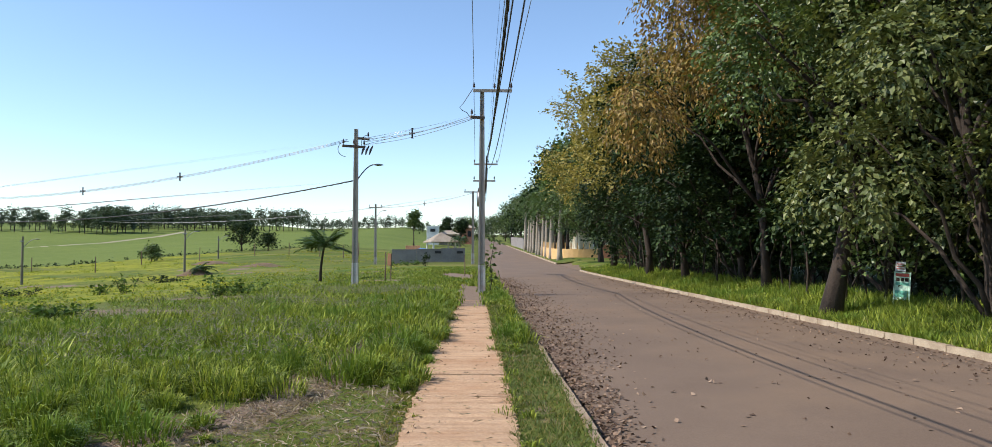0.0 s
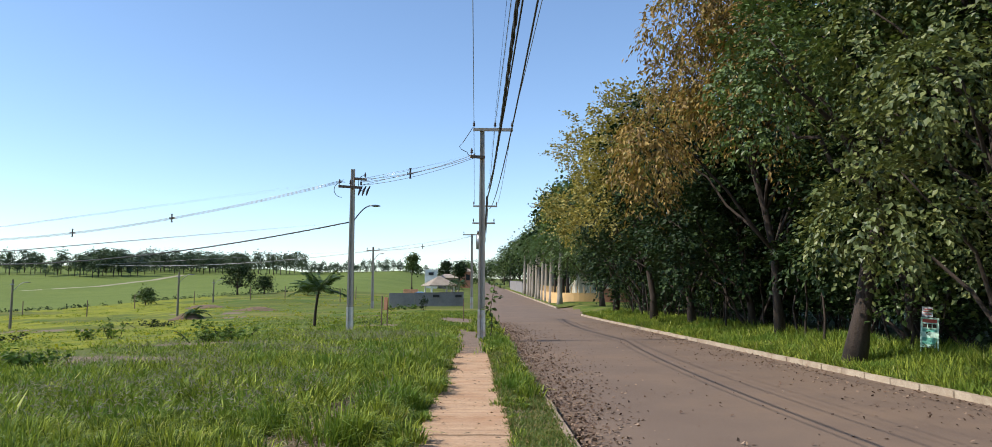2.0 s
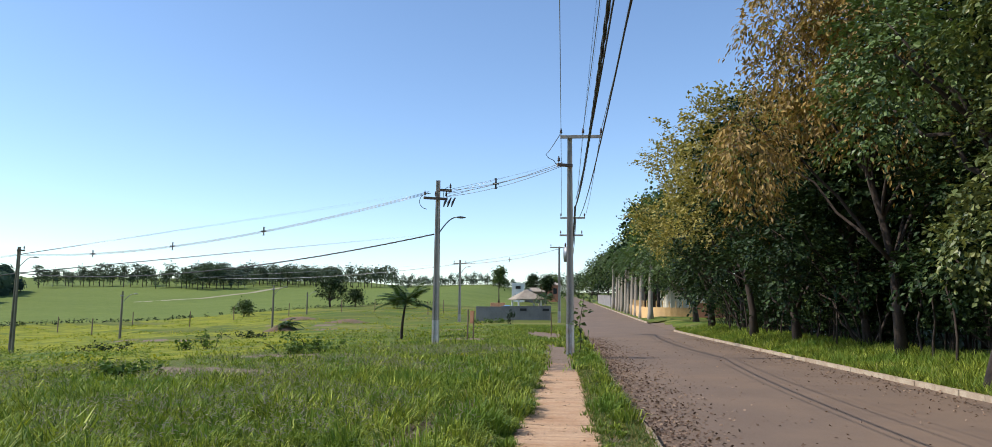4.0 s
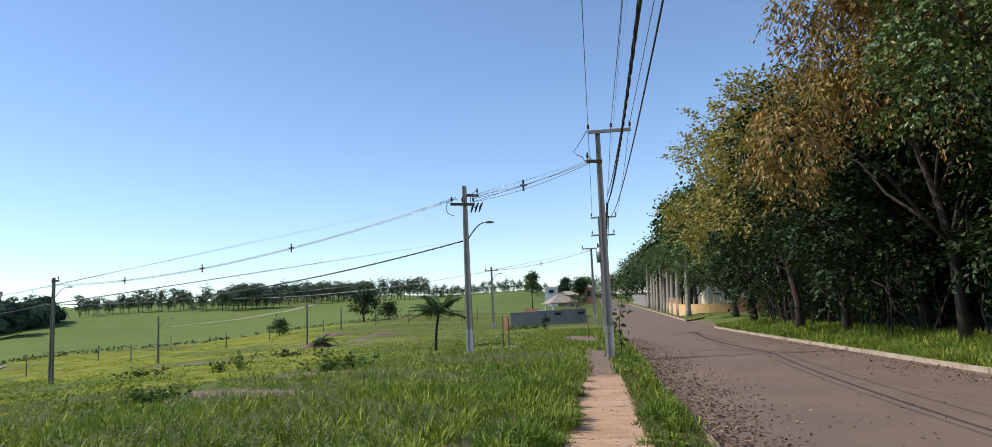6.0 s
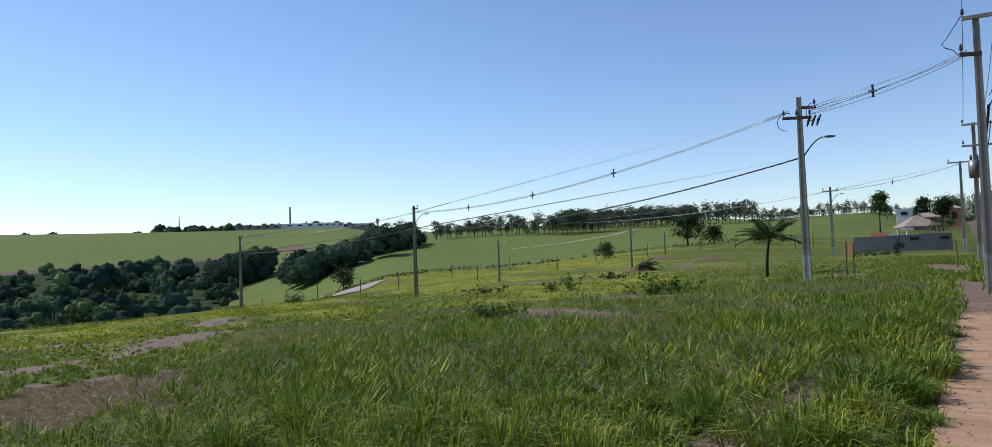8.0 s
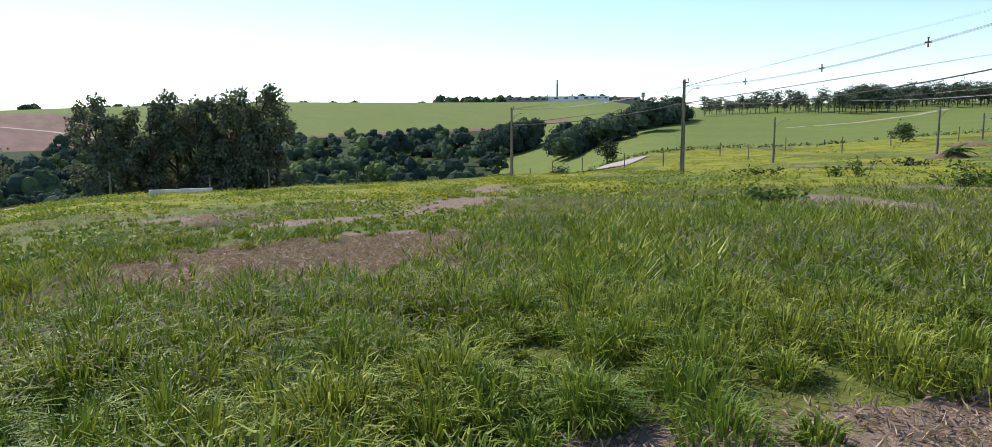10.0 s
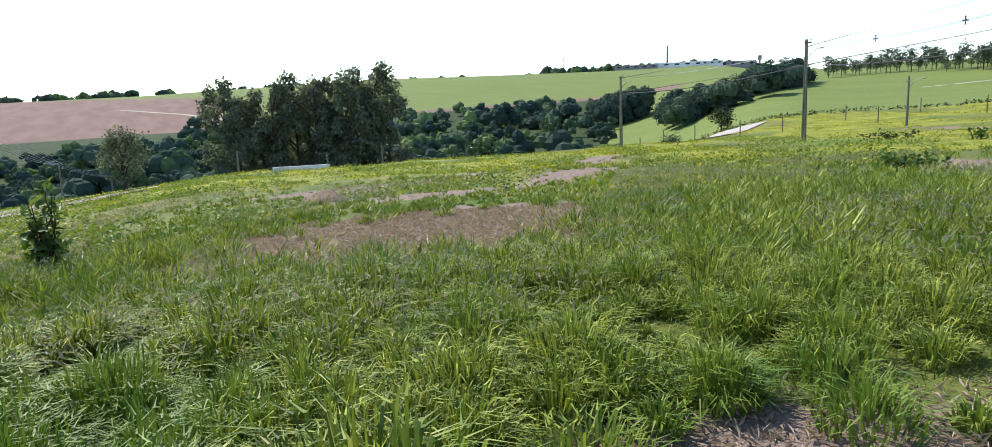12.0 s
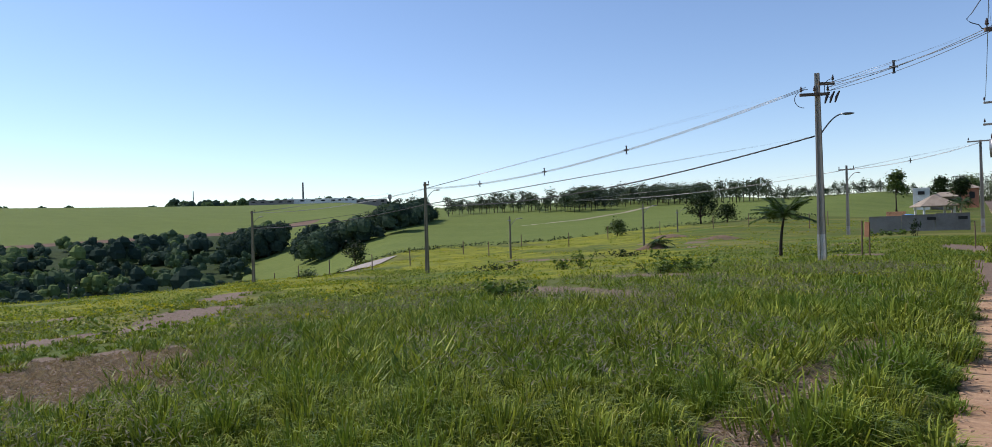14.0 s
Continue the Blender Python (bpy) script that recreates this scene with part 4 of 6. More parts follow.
def far_tree(seed, kind):
    """A small distant tree, built once and then copied."""
    r = np.random.default_rng(seed)
    t = thing("tree", (0, 0, 0), "distant dark tree in a row on the ridge", "tree", "trees on the ridge")
    h = {"pine": 15, "round": 11, "euc": 17}[kind]
    part("trunk", tube([(0, 0, -0.5), (0.1, 0, h * 0.4), (0.2, 0.1, h * 0.9)], [0.28, 0.2, 0.06], 6), BARK, t)
    lumps = []
    if kind == "pine":
        for k in range(9):
            a = k * 2.4 + r.uniform(-0.4, 0.4)
            u = r.uniform(0.2, 1.0)
            lumps.append(((2.6 * u * math.cos(a), 2.6 * u * math.sin(a), h * r.uniform(0.33, 0.94)), r.uniform(1.3, 2.2)))
        per, n, size = 5, 12, 1.1
    elif kind == "round":
        for k in range(10):
            a = k * 2.4
            u = r.uniform(0.2, 1.0)
            lumps.append(((3.2 * u * math.cos(a), 3.2 * u * math.sin(a), h * r.uniform(0.22, 0.85)), r.uniform(1.5, 2.4)))
        per, n, size = 5, 11, 0.9
    else:
        for k in range(15):
            f = (k + r.uniform(0, 1)) / 15
            lumps.append(((r.normal(0, 1.5), r.normal(0, 1.5), h * (0.16 + 0.8 * f)), r.uniform(0.8, 1.5) * (1.15 - 0.4 * f)))
        per, n, size = 9, 38, 0.45
    tips, ways = [], []
    for c, lr in lumps:
        d = r.normal(0, 1, (n, 3))
        d /= np.linalg.norm(d, axis=1)[:, None]
        tips.append(np.array(c) + d * lr * r.uniform(0.35, 0.9, (n, 1)))
        ways.append(d + [0, 0, 0.2])
        if kind == "euc":
            part("limb", tube([(0.1, 0, c[2] * 0.8), np.array(c) * [0.5, 0.5, 0.93], c], [0.12, 0.08, 0.04], 4), BARK, t)
    part("crown", spray_cloud(r, np.concatenate(tips), np.concatenate(ways), per, size * 1.6, size, 0.5 if kind == "euc" else 0.2, 0.36), LEAF_EUC if kind == "euc" else LEAF_FAR_HAZE, t)
    return t


protos = [far_tree(600 + k, kind) for k, kind in enumerate(("pine", "pine", "round", "round"))]
homes = []
for k in range(190):
    az = (1.5 + k * 0.3 if k < 120 else 17 + (k - 120) * 0.16) + rng.uniform(-0.12, 0.12)
    homes.append((az, 285 + 16 * math.sin(az * 0.4) + rng.uniform(-12, 14) + 30 * (k >= 120), (0.32 if az < 13 else 0.34) + (0.16 if az < 13 else 0.28) * rng.random() ** 1.3, 0 if az > 13 else 2))
for k, (az, d, s, kind) in enumerate(homes):
    x, y, z = spot(az, d)
    p = protos[kind + k % 2]
    c = copy_thing(p, pose(x, y, z, 0, 0, rng.uniform(0, 360)))
    c.scale = (s, s, s)
for k, p in enumerate(protos):
    x, y, z = spot(40 + k * 1.1, 285)
    p.matrix_world = pose(x, y, z) @ Matrix.Diagonal((0.6, 0.6, 0.6, 1))

eucs = [far_tree(640 + k, "euc") for k in range(3)]
for e in eucs:
    tagged(e, "tall dark eucalyptus in a grove beyond the pasture", "tree", "eucalyptus grove")
for k, (az, d, s) in enumerate([(81.3, 132, 0.98), (79.6, 136, 0.9), (77.9, 130, 0.95), (76.2, 134, 1.03), (74.8, 129, 0.95), (73.4, 133, 1.0), (72.0, 130, 1.02), (70.6, 131, 1.08), (69.4, 136, 0.85), (80.4, 128, 0.8), (75.4, 138, 1.0), (72.6, 126, 0.85), (78.7, 134, 0.92), (74.1, 137, 0.95), (71.2, 135, 0.98)]):
    x, y, z = spot(az, d)
    m = pose(x, y, z, 0, 0, k * 77)
    e = eucs[k] if k < 3 else copy_thing(eucs[k % 3], m)
    e.matrix_world = m
    e.scale = (s * 1.15, s * 1.15, s * 1.38)


def lumpy_crown(r, x, y, z, s, h, lumps, leaves, size):
    """One far crown: rounded leafy lumps over a trunk's height, each a dense inner mass under loose leaves."""
    th, ph = np.linspace(0, 2 * np.pi, 7, endpoint=False), np.radians([88, 48, 10, -35])
    ball = np.concatenate([np.stack([np.cos(th) * math.cos(p), np.sin(th) * math.cos(p), np.full(7, math.sin(p))], 1) for p in ph])
    faces = [f for i in range(3) for j in range(7) for f in ((i * 7 + j, (i + 1) * 7 + j, (i + 1) * 7 + (j + 1) % 7), (i * 7 + j, (i + 1) * 7 + (j + 1) % 7, i * 7 + (j + 1) % 7))]
    out = []
    for k in range(lumps):
        a, u = k * 2.4 + r.uniform(-0.5, 0.5), 0.0 if k == 0 else r.uniform(0.45, 0.75)
        lr = r.uniform(0.42, 0.6) * s
        c = np.array([x + s * u * math.cos(a), y + s * u * math.sin(a), z + h - lr - (0 if k == 0 else h * r.uniform(0.05, 0.45))])
        out.append((c + ball * lr * 0.86 * (1 + r.normal(0, 0.1, (len(ball), 1))), faces))
        d = r.normal(0, 1, (leaves, 3))
        d[:, 2] = d[:, 2] * 0.8 + 0.3
        d /= np.linalg.norm(d, axis=1)[:, None]
        out.append(leaf_cloud(c + d * lr * r.uniform(0.8, 1.05, (leaves, 1)), 1, 0.02, size, r, 0.1, 0.5, 0.35, d))
    return joined(out)


def toned_wood(name, crowns, r, label, most=1.0):
    """Many crowns in one mesh; each crown has a tone of its own."""
    ob = solid(name, joined(crowns), CROWN_FAR_HAZE, label, "wood", kind="stuff")
    tone = np.concatenate([np.full(len(c[0]), most * r.random()) for c in crowns])
    ob.data.attributes.new("tone", "FLOAT", "POINT").data.foreach_set("value", tone.astype(np.float32))


def far_wood():
    """The valley wood: uneven crowns packed together."""
    r = np.random.default_rng(77)
    cs = []
    for k in range(940):
        az, d = (r.uniform(45, 110), 114 + 290 * r.random() ** 0.8) if k < 770 else (r.uniform(84, 106), r.uniform(150, 335))
        if az < 54.5 and d < 150 + (54.5 - az) * 42:
            continue
        if 67 < az < 83 and d < 132:
            continue
        if az > 84 and d > 335:
            continue
        x, y, z = spot(az, d)
        s = r.uniform(1.5, 3.3) * (1 + d / 900) * (1.5 if r.random() < 0.12 else 1)
        cs.append(lumpy_crown(r, x, y, z - 1, s, s * r.uniform(1.0, 1.8) + 2.0, 4 if s < 3.4 else 6, 26 if d < 220 else 16, 0.45 if d < 220 else 0.7))
    toned_wood("far_wood", cs, r, "dense dark wood filling the valley")
    cs = []
    for _ in range(26):
        az = r.uniform(38.8, 47.6)
        d = 208 + (49 - az) * 5 + r.uniform(-6, 16)
        x, y, z = spot(az, d)
        s = r.uniform(3.2, 5.6)
        cs.append(lumpy_crown(r, x, y, z - 1, s, r.uniform(6.5, 10), 9, 120, 0.6))
    for _ in range(13):
        x, y, z = spot(r.uniform(49.3, 53.2), r.uniform(282, 312))
        cs.append(lumpy_crown(r, x, y, z - 1, r.uniform(4.5, 6.5), r.uniform(10, 13.5), 10, 90, 0.8))
    for _ in range(12):
        x, y, z = spot(r.uniform(40.5, 48.3), r.uniform(215, 250))
        cs.append(lumpy_crown(r, x, y, z - 1, r.uniform(3.6, 5.4), r.uniform(7.5, 10.5), 8, 80, 0.7))
    toned_wood("copse", cs, r, "dark copse of round trees at the field's edge", 0.65)


far_wood()

# ---------------------------------------------------------------- grass
def scatter(rng, n, az0, az1, r0, r1):
    a = np.radians(rng.uniform(az0, az1, n))
    r = np.sqrt(rng.uniform(r0 * r0, r1 * r1, n))
    return np.stack([-r * np.sin(a), 3 + r * np.cos(a)], 1)


def bare(xy):
    b = np.zeros(len(xy))
    for cx, cy, rx, ry, turn in PATCHES:
        c, s = math.cos(radians(turn)), math.sin(radians(turn))
        u, w = (xy[:, 0] - cx) * c + (xy[:, 1] - cy) * s, -(xy[:, 0] - cx) * s + (xy[:, 1] - cy) * c
        b = np.maximum(b, sstep(np.hypot(u / rx, w / ry) + 0.5 * wander(xy[:, 0], xy[:, 1], 0.35), 1.25, 0.7))
    return np.maximum(b, sstep(from_track(xy[:, 0], xy[:, 1]) + 0.18 * wander(xy[:, 0], xy[:, 1], 0.35), 0.52, 0.3))


def tufts(r, centres, per, spread, dome, leaf, width, simple=False, near_path=0.4):
    """Tussocks: pointed leaves that spring from the root and from stems all through a low dome."""
    n = len(centres)
    size = np.clip(1 + 0.4 * wander(centres[:, 0], centres[:, 1], 1.5, 2.0) + 0.5 * wander(centres[:, 0], centres[:, 1], 0.4, 4.0) + r.normal(0, 0.3, n), 0.3, 2.0)
    size *= near_path + (1 - near_path) * sstep(-centres[:, 0], 0.35, 1.0)
    size *= 1 - 0.72 * turf(centres[:, 0], centres[:, 1])
    out, way = np.hypot(centres[:, 0], centres[:, 1] - 3), np.degrees(np.arctan2(-centres[:, 0], centres[:, 1] - 3))
    size *= 1 - 0.6 * sstep(out, 12.5, 16) * sstep(way, 45, 56)  # grazed short down the slope
    c, s = np.repeat(centres, per, 0), np.repeat(size, per)
    a = r.uniform(0, 2 * np.pi, len(c))
    d = np.sqrt(r.random(len(c)))
    xy = c + np.stack([np.cos(a), np.sin(a)], 1) * (d * spread * s)[:, None]
    up = r.random(len(c)) ** 0.7 * (1 - 0.85 * d * d) * dome * s
    L = leaf * s ** 0.4 * r.uniform(0.6, 1.35, len(c))
    root = ground_z(xy[:, 0], xy[:, 1]) - 0.02 + up
    return blades(xy, L, width, r, 0.35 + 0.5 * d, root, a + r.normal(0, 0.7, len(c)), simple)


def blades_far(r, c):
    xy = np.repeat(c, 16, 0) + r.normal(0, 0.16, (len(c) * 16, 2))
    return blades(xy, r.uniform(0.1, 0.3, len(xy)), 0.035, r, 0.6)


def build_grass():
    r = np.random.default_rng(5)
    vs = []
    for n, per, r0, r1, spread, dome, leaf, width in ((70, 100, 0.7, 2.8, 0.22, 0.18, 0.18, 0.015), (900, 230, 2.8, 8, 0.2, 0.2, 0.175, 0.0118), (3300, 76, 8, 17, 0.23, 0.22, 0.17, 0.022), (7500, 24, 17, 34, 0.32, 0.14, 0.17, 0.038), (7000, 11, 34, 62, 0.5, 0.05, 0.13, 0.06)):
        c = scatter(r, n, -14, 113, r0, r1)
        edge = -0.5 + 0.22 * wander(c[:, 1], c[:, 1] * 0.3, 0.8)
        dd = np.hypot(c[:, 0], c[:, 1] - 3)
        az = np.degrees(np.arctan2(-c[:, 0], c[:, 1] - 3))
        thin = sstep(dd, 17, 30) * sstep(az, 8, 30)
        keep = (c[:, 0] < edge) & (r.random(n) > bare(c) * 1.05) & (r.random(n) > 0.85 * thin) & (r.random(n) < 0.85 + 0.4 * wander(c[:, 0], c[:, 1], 1.1, 5)) & (r.random(n) > 0.93 * turf(c[:, 0], c[:, 1]))
        vs.append(tufts(r, c[keep], per, spread, dome, leaf, width, r0 > 7))
    c = np.stack([r.uniform(-3.5, 1.3, 2600), 22 + 42 * r.random(2600)], 1)
    c = c[(r.random(2600) > bare(c) * 1.05) & ((c[:, 1] > 29) | (np.abs(c[:, 0] - 0.15) > 0.5))]
    vs.append(blades_far(r, c))
    c = np.stack([r.uniform(-9, -0.6, 260), r.uniform(-7, 2.6, 260)], 1)
    vs.append(tufts(r, c[c[:, 0] < -1.6 + 0.5 * wander(c[:, 1], c[:, 0], 1.0)], 60, 0.25, 0.2, 0.18, 0.02, True))
    # dark leafy mounds round the bare places down the slope
    c = scatter(r, 5000, 40, 105, 14, 48)
    b = bare(c)
    c = c[(b > 0.02) & (b < 0.75) | (wander(c[:, 0], c[:, 1] * 1.6, 3.2, 6) > 0.55) & (b < 0.3)]
    vs.append(tufts(r, c, 26, 0.34, 0.2, 0.17, 0.04, True))
    # short growth between the tussocks
    c = scatter(r, 70000, -14, 113, 2.5, 12)
    c = c[(c[:, 0] < -0.5) & (r.random(70000) > bare(c)) & (r.random(70000) > turf(c[:, 0], c[:, 1]))]
    vs.append(blades(c, r.uniform(0.05, 0.13, len(c)), 0.012, r, 0.6, None, None, True))
    # big tussocks leaning over the path's edge and beside bare soil
    big = np.stack([r.uniform(-1.6, -0.42, 70), 8.2 + 16 * r.random(70)], 1)
    big = np.concatenate([big, np.stack([r.normal(-2.6, 0.5, 22), r.normal(4.7, 1.5, 22)], 1)])
    big = big[(np.hypot(big[:, 0] + 0.3, big[:, 1] - 3.3) > 1.3) & (bare(big) < 0.6)]
    vs.append(tufts(r, big, 170, 0.28, 0.2, 0.25, 0.018, False, 0.8))
    lone = np.array([(-2.35, 6.3), (-3.35, 5.9), (-2.3, 7.1), (-3.0, 6.9), (-2.1, 6.6), (-2.75, 5.6), (-2.95, 5.15), (-3.15, 5.75), (-2.6, 6.65), (-1.95, 8.6), (-1.75, 9.8)])
    vs.append(tufts(r, lone, 190, 0.22, 0.17, 0.17, 0.013))
    # small tufts that creep over both edges of the footpath
    n = 240
    creep = np.stack([np.where(r.random(n) < 0.6, r.normal(-0.5, 0.1, n), r.normal(0.74, 0.07, n)), 3 + 25 * r.random(n)], 1)
    vs.append(tufts(r, creep, 30, 0.11, 0.06, 0.1, 0.011, False, 0.8))
    rank = np.stack([r.normal(1.1, 0.14, 60), np.where(r.random(60) < 0.5, r.normal(15.5, 1.6, 60), r.normal(23.5, 2.6, 60))], 1)
    vs.append(tufts(r, rank, 70, 0.16, 0.14, 0.19, 0.018, False, 1.0))
    solid("tall_grass", joined(vs), GRASS, "long bright-green grass growing in tussocks", "grass", kind="stuff")
    # low weeds on the slope, and pale seed heads over the near grass
    c = scatter(r, 11000, 6, 100, 20, 122)
    c = c[r.random(11000) < 0.3 + 0.7 * sstep(np.degrees(np.arctan2(-c[:, 0], c[:, 1] - 3)), 30, 55)]
    keep = (wander(c[:, 0], c[:, 1] * 1.7, 9, 3) + 0.9 * wander(c[:, 0], c[:, 1], 2.6) > -0.1) & (bare(c) < 0.5)
    c = c[keep]
    q = np.stack([c[:, 0], c[:, 1], ground_z(c[:, 0], c[:, 1]) + 0.06 + 0.09 * r.random(len(c)) ** 2], 1)
    solid("slope_weeds", leaf_cloud(q, 11, (0.34, 0.34, 0.04), 0.14, r, -0.15, 0.4), WEED, "low yellow-green weeds in mounds over the slope", "weeds", kind="stuff")
    c = scatter(r, 3000, 30, 100, 14, 70)
    c = c[(wander(c[:, 0], c[:, 1] * 1.5, 5, 9) > 0.15) & (bare(c) < 0.6)]
    q = np.stack([c[:, 0], c[:, 1], ground_z(c[:, 0], c[:, 1]) + 0.1 + 0.1 * r.random(len(c))], 1)
    solid("leafy_weeds", leaf_cloud(q, 26, (0.3, 0.3, 0.09), 0.12, r, -0.2, 0.3), GRASS, "dark green broad-leaved weeds in low clumps", "weeds", kind="stuff")
    c = scatter(r, 22000, -8, 113, 5, 26)
    keep = (c[:, 0] < -0.9) & (wander(c[:, 0], c[:, 1], 2.3, 7) > 0.05) & (bare(c) < 0.4)
    c = c[keep]
    base = np.stack([c[:, 0], c[:, 1], ground_z(c[:, 0], c[:, 1]) + 0.24 + 0.14 * r.random(len(c))], 1)
    solid("grass_seed_heads", leaf_cloud(base, 3, 0.04, 0.075, r, -0.6, 0.09), SEED, "pale feathery seed heads over the grass", "grass", kind="stuff")
    # straw on the bare soil
    c = scatter(r, 60000, 0, 100, 0.7, 16)
    c = c[((bare(c) > 0.5) | (r.random(len(c)) < 0.4 * turf(c[:, 0], c[:, 1]))) & (c[:, 0] < -0.5)]
    p = np.stack([c[:, 0], c[:, 1], ground_z(c[:, 0], c[:, 1]) + 0.012], 1)
    solid("dry_straw", leaf_cloud(p, 2, (0.05, 0.05, 0.006), 0.1, r, 0.05, 0.07), STRAW, "dry straw lying on bare soil", "straw", kind="stuff")


build_grass()


def build_verges():
    r = np.random.default_rng(6)
    n = 56000
    y = -4 + 64 * r.random(n) ** 1.9
    x = r.uniform(0.64, 1.42, n)
    L = r.uniform(0.03, 0.085, n) * (1 + 1.2 * np.exp(-((y - 15.5) / 2.2) ** 2) + 1.2 * np.exp(-((y - 23) / 3) ** 2) + 0.5 * wander(x, y, 0.4))
    solid("mown_grass", blades(np.stack([x, y], 1), L, 0.009 + 0.0006 * y, r, 0.7, np.zeros(n), None, True), LAWN, "short trodden grass strip between path and kerb", "grass", kind="stuff")
    c = scatter(r, 110000, -10, 60, 2.2, 8)
    c = c[r.random(110000) < 0.9 * turf(c[:, 0], c[:, 1])]
    solid("trodden_turf", blades(c, r.uniform(0.03, 0.08, len(c)), 0.009, r, 0.8, None, None, True), TURF, "short yellowed trodden turf beside the footpath", "grass", kind="stuff")
    n = 56000
    x, y = 8.86 + 3.6 * r.random(n) ** 1.2, 6 + 54 * r.random(n) ** 1.15
    L = r.uniform(0.2, 0.5, n) * (0.75 + 0.5 * wander(x, y, 0.7))
    solid("verge_grass", blades(np.stack([x, y], 1), L, 0.016 + 0.0006 * y, r, 0.6, None, None, True), GRASS, "long grass on the bank before the wood", "grass", kind="stuff")


build_verges()


def build_litter():
    """Dry leaves blown along the kerbs."""
    r = np.random.default_rng(8)
    n = 10500
    y = 3 + 45 * r.random(n) ** 1.2
    x = np.where(r.random(n) < 0.72, 1.48 + np.abs(r.normal(0, 0.2 + 0.55 * sstep(y, 6, 18), n)), np.where(r.random(n) < 0.75, 8.7 - np.abs(r.normal(0, 0.8, n)), r.uniform(1.5, 8.7, n)))
    p = np.stack([np.clip(x, 1.48, 8.7), y, np.full(n, -0.1)], 1)
    v, f = leaf_cloud(p, 1, (0.02, 0.02, 0.008), 0.062, r, 0.0, 0.4)
    v[:, 2] = -0.107 + np.abs(v[:, 2] + 0.1) * 0.8
    solid("fallen_leaves", (v, f), LITTER, "dry brown fallen leaves along the kerbs", "leaves", kind="stuff")


build_litter()


def path_litter():
    """Twigs, straw and small clods on the footpath."""
    r = np.random.default_rng(12)
    n = 500
    p = np.stack([r.uniform(-0.38, 0.7, n), 0.5 + 26 * r.random(n) ** 1.1, np.full(n, 0.03)], 1)
    solid("path_straw", leaf_cloud(p, 1, (0.02, 0.02, 0.004), 0.07, r, 0.02, 0.06, 0.08), STRAW, "dry straw and twigs on the footpath", "straw", kind="stuff")
    n = 350
    side = np.where(r.random(n) < 0.6, -0.4 + np.abs(r.normal(0, 0.12, n)), 0.7 - np.abs(r.normal(0, 0.1, n)))
    p = np.stack([side, 0.5 + 26 * r.random(n) ** 1.1, np.full(n, 0.025)], 1)
    solid("path_leaves", leaf_cloud(p, 1, (0.02, 0.02, 0.006), 0.035, r, 0.0, 0.4), LITTER, "small dry leaves at the footpath's edges", "leaves", kind="stuff")


path_litter()


# ---------------------------------------------------------------- more materials
PLASTER = surface("grey_plaster", (0.2, 0.18, 0.17), (0.3, 0.275, 0.26), 0.8, 20, 0.95, 0.006, stain=(0.15, 0.13, 0.12), stain_scale=0.6)
ORANGE = surface("orange_render", (0.6, 0.36, 0.14), (0.75, 0.49, 0.23), 0.7, 20, 0.9, 0.005, stain=(0.5, 0.3, 0.15))
CREAM = surface("cream_render", (0.62, 0.52, 0.36), (0.75, 0.66, 0.5), 0.7, 20, 0.9, 0.005)
RED_WALL = surface("red_brick_render", (0.34, 0.14, 0.08), (0.46, 0.2, 0.12), 1.5, 20, 0.9, 0.006)
WHITE = surface("white_paint", (0.68, 0.68, 0.67), (0.82, 0.82, 0.8), 0.6, 20, 0.8, 0.003, stain=(0.55, 0.5, 0.45))
TILE = surface("roof_tile", (0.27, 0.215, 0.16), (0.4, 0.33, 0.25), 1.2, 15, 0.9, 0.01, stain=(0.22, 0.17, 0.13))
BRICK = surface("hollow_brick", (0.5, 0.22, 0.12), (0.66, 0.33, 0.2), 2.0, 18, 0.9, 0.006)
BLUE = surface("blue_plastic", (0.1, 0.25, 0.5), (0.16, 0.34, 0.62), 1.0, 20, 0.4, 0.001)
DARK_HOLE = surface("dark_opening", (0.02, 0.02, 0.02), (0.035, 0.033, 0.03), 2.0, 20, 0.9, 0)
BOARD = surface("orange_board", (0.3, 0.13, 0.06), (0.42, 0.2, 0.11), 3.0, 30, 0.8, 0.002, stain=(0.3, 0.15, 0.09))
PALE_ROAD = surface("pale_gravel_road", (0.3, 0.25, 0.21), (0.4, 0.345, 0.3), 0.4, 10, 0.95, 0.01)
TRACK = surface("dirt_track", (0.24, 0.22, 0.12), (0.36, 0.31, 0.2), 0.2, 5, 0.95, 0.01, stain=(0.15, 0.2, 0.05), stain_scale=0.12)
EARTH = surface("red_earth", (0.1, 0.06, 0.035), (0.24, 0.15, 0.09), 2.0, 25, 0.95, 0.04, stain=(0.07, 0.09, 0.025), stain_scale=1.2)
SIGN_GREEN = surface("sign_green", (0.12, 0.42, 0.3), (0.2, 0.55, 0.4), 4, 40, 0.6, 0)
SIGN_MINT = surface("sign_mint", (0.5, 0.72, 0.56), (0.62, 0.82, 0.66), 4, 40, 0.6, 0)
SIGN_RED = surface("sign_red", (0.6, 0.09, 0.06), (0.72, 0.14, 0.09), 4, 40, 0.6, 0)
LEAF_BUSH = foliage("leaf_bush", [(0, (0.06, 0.1, 0.022)), (0.6, (0.1, 0.165, 0.035)), (1, (0.18, 0.24, 0.06))], 0.3, 0.5, gloss=0.15)


def moved(piece, m):
    v, f = piece
    return np.asarray(v, float) @ np.array(m.to_3x3()).T + np.array(m.translation), f


